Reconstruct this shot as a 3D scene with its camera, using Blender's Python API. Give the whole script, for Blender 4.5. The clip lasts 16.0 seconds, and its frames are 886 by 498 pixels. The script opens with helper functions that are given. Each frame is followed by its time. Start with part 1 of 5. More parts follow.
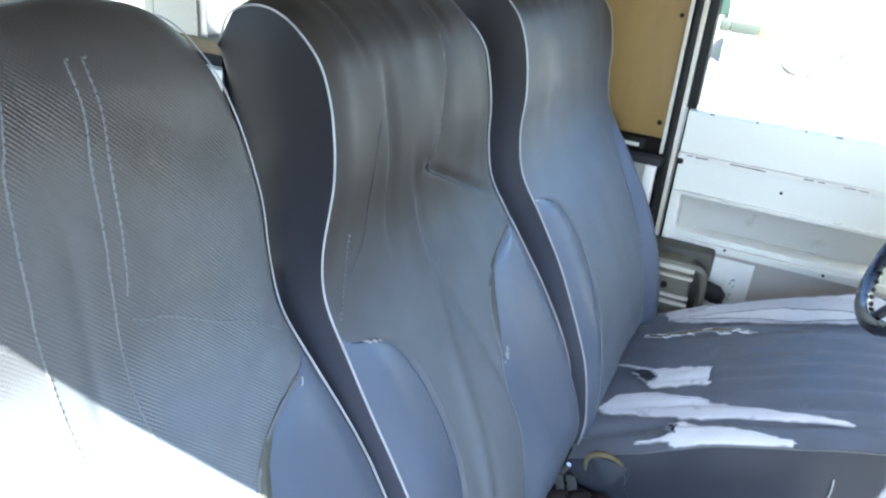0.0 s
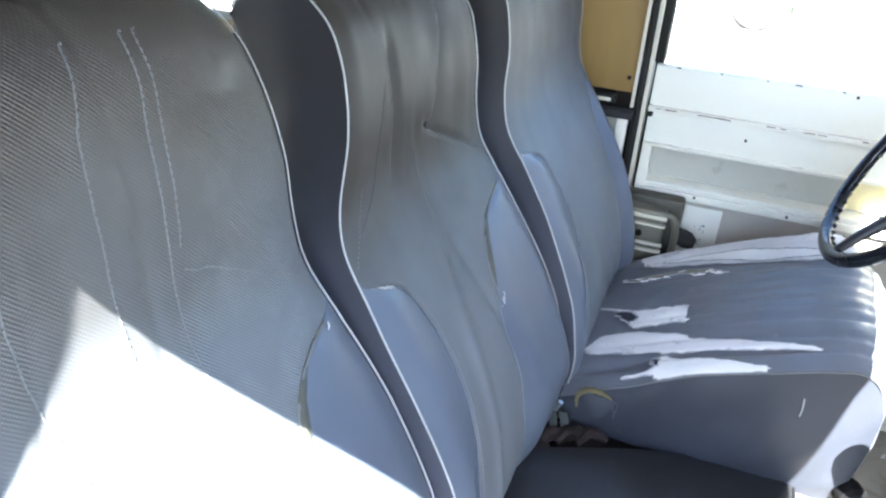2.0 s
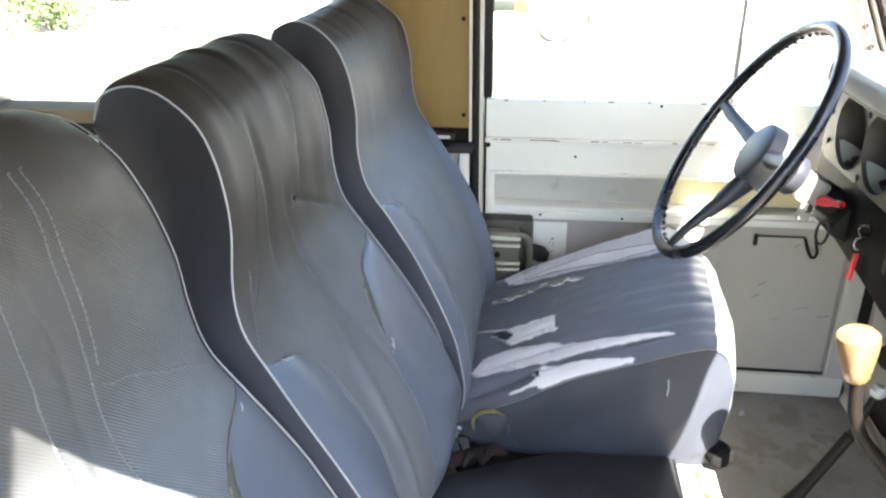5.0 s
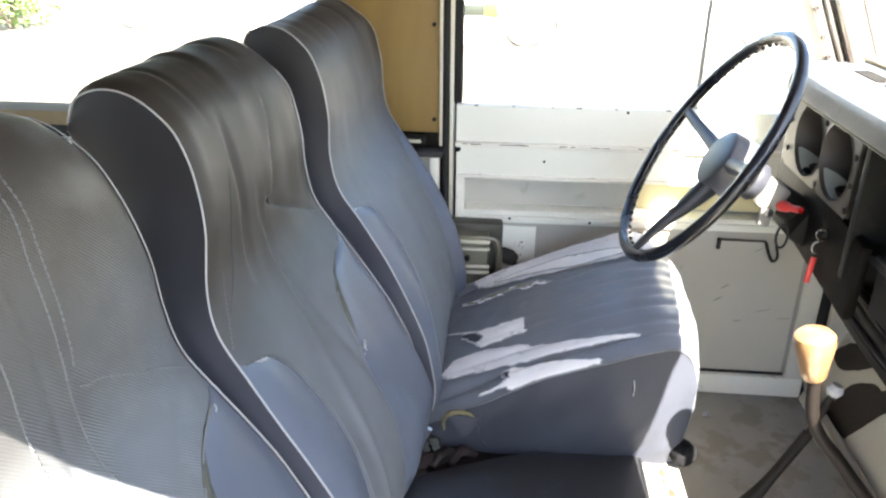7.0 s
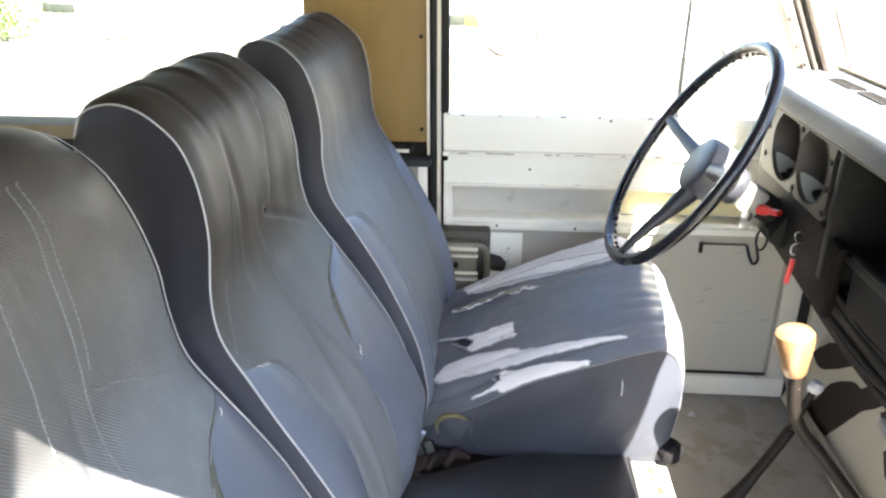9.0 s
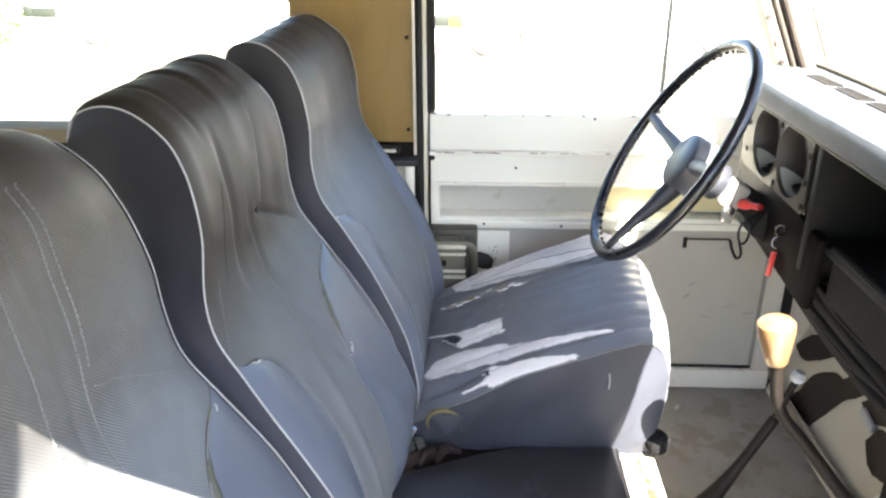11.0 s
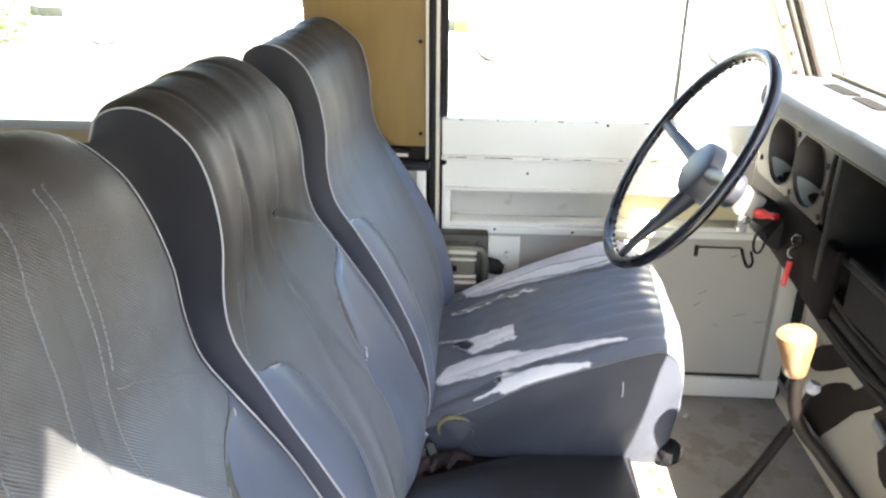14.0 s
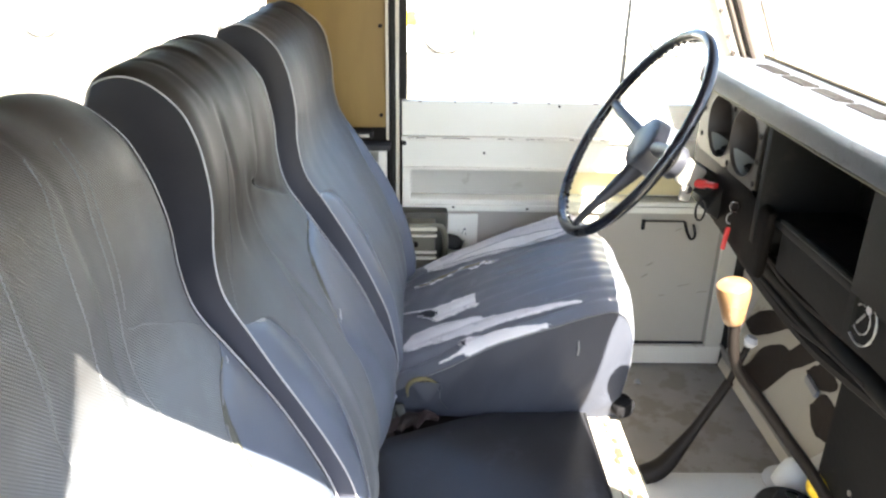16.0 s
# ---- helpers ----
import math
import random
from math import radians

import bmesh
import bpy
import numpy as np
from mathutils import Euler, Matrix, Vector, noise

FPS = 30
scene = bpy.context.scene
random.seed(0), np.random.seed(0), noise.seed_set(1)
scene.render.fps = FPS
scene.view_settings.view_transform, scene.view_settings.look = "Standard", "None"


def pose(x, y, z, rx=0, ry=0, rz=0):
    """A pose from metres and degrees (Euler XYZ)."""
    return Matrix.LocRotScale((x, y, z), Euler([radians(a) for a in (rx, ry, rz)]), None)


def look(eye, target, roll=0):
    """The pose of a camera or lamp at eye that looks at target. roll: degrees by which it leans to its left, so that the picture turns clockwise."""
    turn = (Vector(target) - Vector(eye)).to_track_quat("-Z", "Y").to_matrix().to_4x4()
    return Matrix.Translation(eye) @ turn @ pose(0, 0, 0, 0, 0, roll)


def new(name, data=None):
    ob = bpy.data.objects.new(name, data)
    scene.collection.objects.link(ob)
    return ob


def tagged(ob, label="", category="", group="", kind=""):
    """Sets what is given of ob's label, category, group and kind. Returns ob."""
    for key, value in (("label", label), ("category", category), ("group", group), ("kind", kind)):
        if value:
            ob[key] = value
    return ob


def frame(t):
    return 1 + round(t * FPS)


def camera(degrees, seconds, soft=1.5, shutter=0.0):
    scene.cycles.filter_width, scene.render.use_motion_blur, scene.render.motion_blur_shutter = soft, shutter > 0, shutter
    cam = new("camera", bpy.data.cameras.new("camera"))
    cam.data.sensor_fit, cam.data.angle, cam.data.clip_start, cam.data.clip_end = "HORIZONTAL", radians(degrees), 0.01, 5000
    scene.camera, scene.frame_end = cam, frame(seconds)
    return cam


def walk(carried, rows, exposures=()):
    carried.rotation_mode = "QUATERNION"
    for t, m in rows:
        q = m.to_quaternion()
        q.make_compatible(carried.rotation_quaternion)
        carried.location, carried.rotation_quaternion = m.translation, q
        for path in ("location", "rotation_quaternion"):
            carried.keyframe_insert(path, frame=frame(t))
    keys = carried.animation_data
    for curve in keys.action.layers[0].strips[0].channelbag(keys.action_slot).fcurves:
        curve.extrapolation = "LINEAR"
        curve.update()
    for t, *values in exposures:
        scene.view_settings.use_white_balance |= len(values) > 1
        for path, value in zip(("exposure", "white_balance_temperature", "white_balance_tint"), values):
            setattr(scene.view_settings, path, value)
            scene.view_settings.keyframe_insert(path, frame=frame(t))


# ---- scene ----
cam = camera(60.0, 16.0, soft=2.3)
METRES, EYE, TILT, LEAN, TURN = 0.33, 1.55, -23.56, -5.38, 26.12
PATH = [
    (0, (0.148, 0.101, 1.628), (-0.553, 1.779, 0.795), 5.5),
    (0.5, (0.162, 0.085, 1.625), (-0.563, 1.74, 0.768), 3.8),
    (1, (0.146, 0.076, 1.628), (-0.557, 1.757, 0.804), 3.6),
    (1.5, (0.134, 0.054, 1.634), (-0.5, 1.757, 0.799), 3.8),
    (2, (0.132, 0.032, 1.633), (-0.462, 1.715, 0.73), 4.3),
    (2.5, (0.128, 0.026, 1.632), (-0.417, 1.731, 0.739), 4.3),
    (3, (0.11, 0.036, 1.628), (-0.358, 1.735, 0.682), 3.2),
    (3.5, (0.097, 0.035, 1.639), (-0.285, 1.818, 0.818), 2.7),
    (4, (0.107, 0.014, 1.661), (-0.225, 1.797, 0.819), 0.9),
    (4.5, (0.114, -0.008, 1.676), (-0.157, 1.794, 0.852), -0.3),
    (7, (0.112, -0.035, 1.687), (-0.048, 1.787, 0.878), 0.5),
    (7.5, (0.108, -0.039, 1.688), (-0.012, 1.794, 0.897), 1.3),
    (8, (0.107, -0.04, 1.69), (0.005, 1.788, 0.886), 0.6),
    (8.5, (0.103, -0.052, 1.694), (-0.018, 1.782, 0.905), 0.3),
    (11, (0.1, -0.082, 1.697), (0.017, 1.756, 0.912), -0.1),
    (11.5, (0.1, -0.084, 1.698), (0.01, 1.752, 0.911), -0.3),
    (12, (0.096, -0.08, 1.697), (0.006, 1.758, 0.913), 0.3),
    (12.5, (0.094, -0.08, 1.697), (-0.003, 1.757, 0.914), -0.1),
    (13, (0.086, -0.082, 1.698), (0.006, 1.758, 0.92), 0.6),
    (13.5, (0.083, -0.08, 1.697), (0.014, 1.758, 0.913), 1.1),
    (14, (0.079, -0.077, 1.697), (-0.008, 1.765, 0.921), 0.6),
    (14.5, (0.08, -0.076, 1.698), (-0.004, 1.769, 0.931), 0.7),
    (15, (0.081, -0.083, 1.698), (0.006, 1.763, 0.93), 0.8),
    (15.5, (0.068, -0.111, 1.701), (0.016, 1.746, 0.96), 1.2),
    (16, (0.056, -0.161, 1.687), (0.099, 1.677, 0.9), 1.2),
]
EV = 4.27
walk(cam, [(t, look(eye, target, roll)) for t, eye, target, roll in PATH],
     [(0, EV + 0.23, 5380, 5), (1, EV + 0.25, 5460, 5), (2, EV + 0.24, 5650, 7), (2.5, EV + 0.11, 5730, 7), (3.5, EV + 0.07, 6000, 8), (4.5, EV + 0.10, 6150, 9), (7, EV + 0.14, 6360, 10), (11, EV + 0.2, 6400, 10), (16, EV + 0.12, 6400, 10)])

# ---- world, sun, exposure ----
SUN = Vector((0.26, -0.74, 1.0)).normalized()
world = bpy.data.worlds.new("world")
scene.world = world
world.use_nodes = True
wn = world.node_tree.nodes
sky = wn.new("ShaderNodeTexSky")
sky.sky_type = "NISHITA"
sky.sun_disc = False
sky.dust_density = 1.2
sky.sun_elevation = math.asin(SUN.z)
sky.sun_rotation = math.atan2(SUN.x, SUN.y)
world.node_tree.links.new(sky.outputs["Color"], wn["Background"].inputs["Color"])
wn["Background"].inputs["Strength"].default_value = 0.05
sun_data = bpy.data.lights.new("sun", "SUN")
sun_data.energy = 5.0
sun_data.angle = radians(0.35)
sun_data.color = (1.0, 0.91, 0.77)
sun = new("sun", sun_data)
sun.matrix_world = look(SUN * 30, (0, 0, 0))


# ---- materials ----
def mat(name, col, rough=0.5, metal=0.0, var=0.12, scale=6.0, bump=0.1, grain=90.0, stain=None, stain_at=0.62, stain_scale=3.0, spec=0.5, coat=0.0, rnd=0.0, dist=0.002):
    """Paint, plastic, cloth: a base colour with two scales of variation, optional stains and a fine relief."""
    m = bpy.data.materials.new(name)
    m.use_nodes = True
    nt = m.node_tree
    N, L = nt.nodes, nt.links
    b = N["Principled BSDF"]
    tc = N.new("ShaderNodeTexCoord")
    n1 = N.new("ShaderNodeTexNoise")
    n1.inputs["Scale"].default_value = scale
    n1.inputs["Detail"].default_value = 5
    n2 = N.new("ShaderNodeTexNoise")
    n2.inputs["Scale"].default_value = grain
    n2.inputs["Detail"].default_value = 3
    for n in (n1, n2):
        L.new(tc.outputs["Object"], n.inputs["Vector"])
    mix = N.new("ShaderNodeMix")
    mix.data_type = "RGBA"
    lo = tuple(max(0.0, c * (1 - var)) for c in col) + (1,)
    hi = tuple(min(1.0, c * (1 + var)) for c in col) + (1,)
    mix.inputs[6].default_value, mix.inputs[7].default_value = lo, hi
    L.new(n1.outputs["Fac"], mix.inputs[0])
    out = mix.outputs[2]
    if stain:
        n3 = N.new("ShaderNodeTexNoise")
        n3.inputs["Scale"].default_value = stain_scale
        n3.inputs["Detail"].default_value = 6
        n3.inputs["Roughness"].default_value = 0.65
        L.new(tc.outputs["Object"], n3.inputs["Vector"])
        rr = N.new("ShaderNodeValToRGB")
        rr.color_ramp.elements[0].position = stain_at
        rr.color_ramp.elements[1].position = stain_at + 0.07
        L.new(n3.outputs["Fac"], rr.inputs["Fac"])
        mx = N.new("ShaderNodeMix")
        mx.data_type = "RGBA"
        L.new(rr.outputs["Color"], mx.inputs[0])
        L.new(out, mx.inputs[6])
        mx.inputs[7].default_value = tuple(stain) + (1,)
        out = mx.outputs[2]
    if rnd:
        oi = N.new("ShaderNodeObjectInfo")
        hv = N.new("ShaderNodeHueSaturation")
        ma = N.new("ShaderNodeMapRange")
        ma.inputs[3].default_value, ma.inputs[4].default_value = 1 - rnd, 1 + rnd
        L.new(oi.outputs["Random"], ma.inputs[0])
        L.new(ma.outputs[0], hv.inputs["Value"])
        L.new(out, hv.inputs["Color"])
        out = hv.outputs["Color"]
    L.new(out, b.inputs["Base Color"])
    mr = N.new("ShaderNodeMapRange")
    mr.inputs[3].default_value, mr.inputs[4].default_value = max(0.02, rough - 0.1), min(1, rough + 0.1)
    L.new(n1.outputs["Fac"], mr.inputs[0])
    L.new(mr.outputs[0], b.inputs["Roughness"])
    b.inputs["Metallic"].default_value = metal
    b.inputs["Specular IOR Level"].default_value = spec
    b.inputs["Coat Weight"].default_value = coat
    if bump:
        bp = N.new("ShaderNodeBump")
        bp.inputs["Strength"].default_value = bump
        bp.inputs["Distance"].default_value = dist
        L.new(n2.outputs["Fac"], bp.inputs["Height"])
        L.new(bp.outputs["Normal"], b.inputs["Normal"])
    return m


def weave(name, col, cell, rough=0.5, strength=0.35, tone=1.0):
    """Embossed upholstery vinyl: small diamond cells in relief, slightly paler on the ridges, worn in patches."""
    m = mat(name, col, rough, 0, 0.16, 5.0, 0, spec=0.3)
    nt = m.node_tree
    N, L = nt.nodes, nt.links
    b = N["Principled BSDF"]
    tc = N.new("ShaderNodeTexCoord")
    hs = []
    for sgn in (1, -1):
        mp = N.new("ShaderNodeMapping")
        mp.inputs["Rotation"].default_value = (radians(45 * sgn), 0, 0)
        L.new(tc.outputs["Object"], mp.inputs["Vector"])
        wv = N.new("ShaderNodeTexWave")
        wv.bands_direction = "Y"
        wv.inputs["Scale"].default_value = 0.314 / cell
        wv.inputs["Distortion"].default_value = 0.0
        L.new(mp.outputs["Vector"], wv.inputs["Vector"])
        hs.append(wv)
    mul = N.new("ShaderNodeMath")
    mul.operation = "MULTIPLY"
    soft_ = N.new("ShaderNodeMapRange")
    soft_.inputs[3].default_value = 0.5
    L.new(hs[0].outputs["Fac"], soft_.inputs[0])
    L.new(soft_.outputs[0], mul.inputs[0])
    L.new(hs[1].outputs["Fac"], mul.inputs[1])
    nw = N.new("ShaderNodeTexNoise")
    nw.inputs["Scale"].default_value = 9.0
    nw.inputs["Detail"].default_value = 4
    L.new(tc.outputs["Object"], nw.inputs["Vector"])
    wear = N.new("ShaderNodeMapRange")
    wear.inputs[1].default_value, wear.inputs[2].default_value = 0.47, 0.60
    wear.inputs[3].default_value, wear.inputs[4].default_value = 0.24, 1.0
    L.new(nw.outputs["Fac"], wear.inputs[0])
    hm = N.new("ShaderNodeMath")
    hm.operation = "MULTIPLY"
    L.new(mul.outputs[0], hm.inputs[0])
    L.new(wear.outputs[0], hm.inputs[1])
    bp = N.new("ShaderNodeBump")
    bp.inputs["Strength"].default_value = strength
    bp.inputs["Distance"].default_value = 0.0012
    L.new(hm.outputs[0], bp.inputs["Height"])
    L.new(bp.outputs["Normal"], b.inputs["Normal"])
    old = b.inputs["Base Color"].links[0].from_socket
    mx = N.new("ShaderNodeMix")
    mx.data_type = "RGBA"
    fm = N.new("ShaderNodeMath")
    fm.operation = "MULTIPLY"
    fm.inputs[1].default_value = 0.55 * tone
    L.new(hm.outputs[0], fm.inputs[0])
    L.new(fm.outputs[0], mx.inputs[0])
    L.new(old, mx.inputs[6])
    mx.inputs[7].default_value = tuple(min(1, c * 1.7) for c in col) + (1,)
    L.new(mx.outputs[2], b.inputs["Base Color"])
    return m


def top_shade(m, col, z0, z1, amount):
    """Shade painted into the colour: darker above a height, with a cloudy lower edge."""
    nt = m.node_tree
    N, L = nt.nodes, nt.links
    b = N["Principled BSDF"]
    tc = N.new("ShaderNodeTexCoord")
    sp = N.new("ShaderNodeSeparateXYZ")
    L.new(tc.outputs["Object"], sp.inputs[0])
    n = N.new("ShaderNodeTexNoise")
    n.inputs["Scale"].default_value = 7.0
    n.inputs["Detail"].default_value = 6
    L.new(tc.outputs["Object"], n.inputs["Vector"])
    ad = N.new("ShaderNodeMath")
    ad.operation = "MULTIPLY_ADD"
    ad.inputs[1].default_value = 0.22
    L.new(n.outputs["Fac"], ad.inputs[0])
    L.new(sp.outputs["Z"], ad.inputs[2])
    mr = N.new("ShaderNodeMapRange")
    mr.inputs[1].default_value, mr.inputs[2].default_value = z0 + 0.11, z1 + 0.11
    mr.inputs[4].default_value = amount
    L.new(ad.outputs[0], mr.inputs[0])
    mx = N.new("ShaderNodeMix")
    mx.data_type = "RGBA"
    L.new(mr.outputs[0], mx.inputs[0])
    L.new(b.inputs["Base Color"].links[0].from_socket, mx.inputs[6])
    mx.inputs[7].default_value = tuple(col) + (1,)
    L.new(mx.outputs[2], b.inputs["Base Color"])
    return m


def glass(name, tint=(1, 1, 1), rough=0.0):
    m = bpy.data.materials.new(name)
    m.use_nodes = True
    b = m.node_tree.nodes["Principled BSDF"]
    b.inputs["Transmission Weight"].default_value = 1.0
    b.inputs["Roughness"].default_value = rough
    b.inputs["IOR"].default_value = 1.02
    b.inputs["Base Color"].default_value = tuple(tint) + (1,)
    return m


def plywood(name):
    m = mat(name, (0.42, 0.27, 0.12), 0.55, 0, 0.1, 3.0, 0.15, 60)
    nt = m.node_tree
    N, L = nt.nodes, nt.links
    b = N["Principled BSDF"]
    tc = N.new("ShaderNodeTexCoord")
    mp = N.new("ShaderNodeMapping")
    mp.inputs["Scale"].default_value = (5, 5, 1.1)
    L.new(tc.outputs["Object"], mp.inputs["Vector"])
    n = N.new("ShaderNodeTexNoise")
    n.inputs["Scale"].default_value = 5.0
    n.inputs["Detail"].default_value = 7
    n.inputs["Distortion"].default_value = 0.6
    L.new(mp.outputs["Vector"], n.inputs["Vector"])
    r = N.new("ShaderNodeValToRGB")
    r.color_ramp.elements[0].position, r.color_ramp.elements[0].color = 0.1, (0.150, 0.091, 0.019, 1)
    r.color_ramp.elements[1].position, r.color_ramp.elements[1].color = 0.95, (0.205, 0.130, 0.032, 1)
    L.new(n.outputs["Fac"], r.inputs["Fac"])
    L.new(r.outputs["Color"], b.inputs["Base Color"])
    return m


VINYL = (0.094, 0.103, 0.115)
M_weave = weave("embossed_vinyl", VINYL, 0.0025, 0.48, 0.75, 1.6)
M_weave_fine = weave("fine_embossed_vinyl", VINYL, 0.0018, 0.56, 0.12, 0.3)
# seat tops and gussets get the roof's shade as a darker tone
top_shade(M_weave, (0.042, 0.034, 0.026), 0.42, 0.63, 0.85)
M_weave_far = weave("blue_grey_embossed_vinyl", (0.102, 0.116, 0.135), 0.0018, 0.52, 0.12, 0.3)
top_shade(M_weave_far, (0.026, 0.021, 0.016), 0.36, 0.60, 0.88)
top_shade(M_weave_fine, (0.021, 0.0165, 0.012), 0.30, 0.51, 0.93)
M_bolster = mat("smooth_blue_grey_vinyl", (0.072, 0.086, 0.116), 0.40, 0, 0.15, 7, 0.08, 260)
M_side = top_shade(mat("dark_side_vinyl", (0.038, 0.041, 0.055), 0.42, 0, 0.25, 5, 0.05, 300, spec=0.3), (0.013, 0.0125, 0.0145), 0.33, 0.58, 0.9)
M_piping = mat("white_piping", (0.29, 0.295, 0.305), 0.5, 0, 0.2, 30, 0.1)
M_thread = mat("grey_thread", (0.108, 0.112, 0.118), 0.8, 0, 0.2, 60, 0.1)
M_cush = mat("worn_cushion_vinyl", (0.128, 0.137, 0.160), 0.36, 0, 0.28, 9, 0.10, 240, stain=(0.165, 0.172, 0.190), stain_at=0.6, stain_scale=14)
# dark side vinyl, set darker still to stand in for its shade
M_cushside = mat("dark_shaded_cushion_side_vinyl", (0.029, 0.032, 0.042), 0.45, 0, 0.35, 7, 0.15, 160, spec=0.15)
M_foam = mat("bare_white_backing_cloth", (0.80, 0.785, 0.77), 0.85, 0, 0.12, 25, 0.3, 300, stain=(0.42, 0.40, 0.40), stain_at=0.6, stain_scale=18)
M_fray = mat("yellowed_foam", (0.24, 0.205, 0.115), 0.95, 0, 0.3, 40, 0.5, 200)
M_white = mat("chalky_white_paint", (0.74, 0.735, 0.665), 0.5, 0, 0.06, 4, 0.12, 70, stain=(0.45, 0.42, 0.36), stain_at=0.68, stain_scale=5)
M_whitedirty = mat("scuffed_white_paint", (0.71, 0.69, 0.62), 0.5, 0, 0.1, 6, 0.2, 80, stain=(0.25, 0.17, 0.11), stain_at=0.66, stain_scale=9)
M_card = mat("grey_beige_door_card", (0.43, 0.402, 0.348), 0.65, 0, 0.08, 5, 0.15, 120, stain=(0.34, 0.32, 0.29), stain_at=0.64, stain_scale=6)
M_yellow = mat("sunlit_pocket_yellow", (0.62, 0.55, 0.33), 0.5, 0, 0.08, 6, 0.1, 90)
M_beige = mat("beige_paint", (0.55, 0.52, 0.43), 0.5, 0, 0.08, 5, 0.1, 70, stain=(0.4, 0.36, 0.28), stain_at=0.66)
M_rubber = mat("black_rubber", (0.014, 0.014, 0.014), 0.75, 0, 0.25, 12, 0.2, 120, spec=0.22)
M_black = mat("black_trim_plastic", (0.009, 0.009, 0.0082), 0.6, 0, 0.3, 8, 0.1, 220, spec=0.1, stain=(0.016, 0.014, 0.0125), stain_at=0.58, stain_scale=9)
M_wheel = mat("glossy_black_wheel_plastic", (0.0065, 0.0075, 0.011), 0.26, 0, 0.3, 10, 0.06, 150)
M_hub = mat("grey_hub_plastic", (0.036, 0.039, 0.048), 0.42, 0, 0.12, 14, 0.1, 200)
M_steel = mat("bare_steel", (0.45, 0.45, 0.46), 0.35, 0.9, 0.15, 20, 0.1, 150, stain=(0.2, 0.12, 0.07), stain_at=0.66)
M_dkmetal = mat("dark_oily_metal", (0.009, 0.007, 0.0065), 0.6, 0.0, 0.3, 15, 0.25, 120, spec=0.14, stain=(0.030, 0.019, 0.013), stain_at=0.6, stain_scale=10)
M_dashtop = mat("sun_bleached_dash_vinyl", (0.035, 0.040, 0.049), 0.55, 0, 0.3, 14, 0.3, 260, spec=0.3, stain=(0.019, 0.023, 0.030), stain_at=0.56, stain_scale=16)
M_gauge = mat("black_well_back", (0.01, 0.01, 0.012), 0.5, 0, 0.1, 10, 0)
M_wood = mat("varnished_wood_knob", (0.140, 0.082, 0.038), 0.28, 0, 0.18, 18, 0.05, 60, coat=0.3)
M_red = mat("red_plastic", (0.45, 0.02, 0.02), 0.35, 0, 0.12, 20, 0.05)
M_yknob = mat("yellow_plastic", (0.75, 0.48, 0.02), 0.35, 0, 0.1, 20, 0.05)
M_floor = mat("worn_grey_rubber_floor", (0.205, 0.198, 0.187), 0.7, 0, 0.4, 5, 0.5, 60, stain=(0.160, 0.145, 0.126), stain_at=0.5, stain_scale=12)
M_tunnel = mat("grey_tunnel_paint", (0.48, 0.48, 0.45), 0.55, 0, 0.14, 6, 0.2, 80, stain=(0.2, 0.17, 0.14), stain_at=0.62, stain_scale=8)
M_camo = mat("blotched_bulkhead_paint", (0.50, 0.47, 0.41), 0.55, 0, 0.1, 6, 0.1, 80, stain=(0.022, 0.014, 0.012), stain_at=0.5, stain_scale=6.5)
for n_ in M_camo.node_tree.nodes:
    if n_.type == "TEX_NOISE" and abs(n_.inputs["Scale"].default_value - 6.5) < 0.01:
        n_.inputs["Detail"].default_value = 0.6
    if n_.type == "VALTORGB":
        n_.color_ramp.elements[1].position = 0.515
M_blackpad = mat("black_seat_pad_vinyl", (0.0145, 0.0148, 0.0172), 0.42, 0, 0.35, 6, 0.12, 240, stain=(0.026, 0.028, 0.033), stain_at=0.58, stain_scale=9)
M_redstrap = mat("dark_red_webbing", (0.009, 0.0032, 0.003), 0.9, 0, 0.3, 30, 0.3, 200)
M_olive = mat("olive_cast_alloy", (0.115, 0.107, 0.078), 0.42, 0.2, 0.2, 20, 0.25, 150, stain=(0.05, 0.05, 0.04), stain_at=0.6, stain_scale=14)
M_ribalu = mat("worn_alloy_ribs", (0.55, 0.52, 0.42), 0.4, 0.2, 0.2, 25, 0.2, 150)
M_insttan = mat("tan_grey_instrument_panel", (0.040, 0.033, 0.024), 0.5, 0.1, 0.3, 14, 0.15, 160, stain=(0.022, 0.017, 0.013), stain_at=0.62, stain_scale=16)
M_well = mat("shaded_well_metal", (0.030, 0.024, 0.020), 0.5, 0.0, 0.25, 14, 0.1, 120)
M_chrome = mat("dull_chrome", (0.7, 0.7, 0.7), 0.18, 1.0, 0.08, 20, 0.02)
M_ply = plywood("varnished_plywood")
M_glass = glass("clear_glass")
M_dialglass = glass("dial_glass")
M_dialglass.node_tree.nodes["Principled BSDF"].inputs["IOR"].default_value = 1.5
M_ground = mat("dry_dusty_earth", (0.10, 0.092, 0.075), 0.9, 0, 0.15, 0.5, 0.6, 18, stain=(0.085, 0.095, 0.055), stain_at=0.55, stain_scale=0.8, dist=0.02)
# dark green picked for the unseen bonnet to limit bounced light
M_bonnet = mat("unseen_bonnet_dull_green", (0.055, 0.07, 0.045), 0.6, 0, 0.15, 3, 0.1, 60)
M_carwhite = mat("white_car_paint", (0.75, 0.75, 0.74), 0.3, 0, 0.05, 3, 0, coat=0.5)
M_carblue = mat("blue_car_paint", (0.012, 0.025, 0.06), 0.3, 0, 0.05, 3, 0, coat=0.5)
M_cargreen = mat("dark_green_car_paint", (0.005, 0.014, 0.009), 0.3, 0, 0.05, 3, 0, coat=0.5)
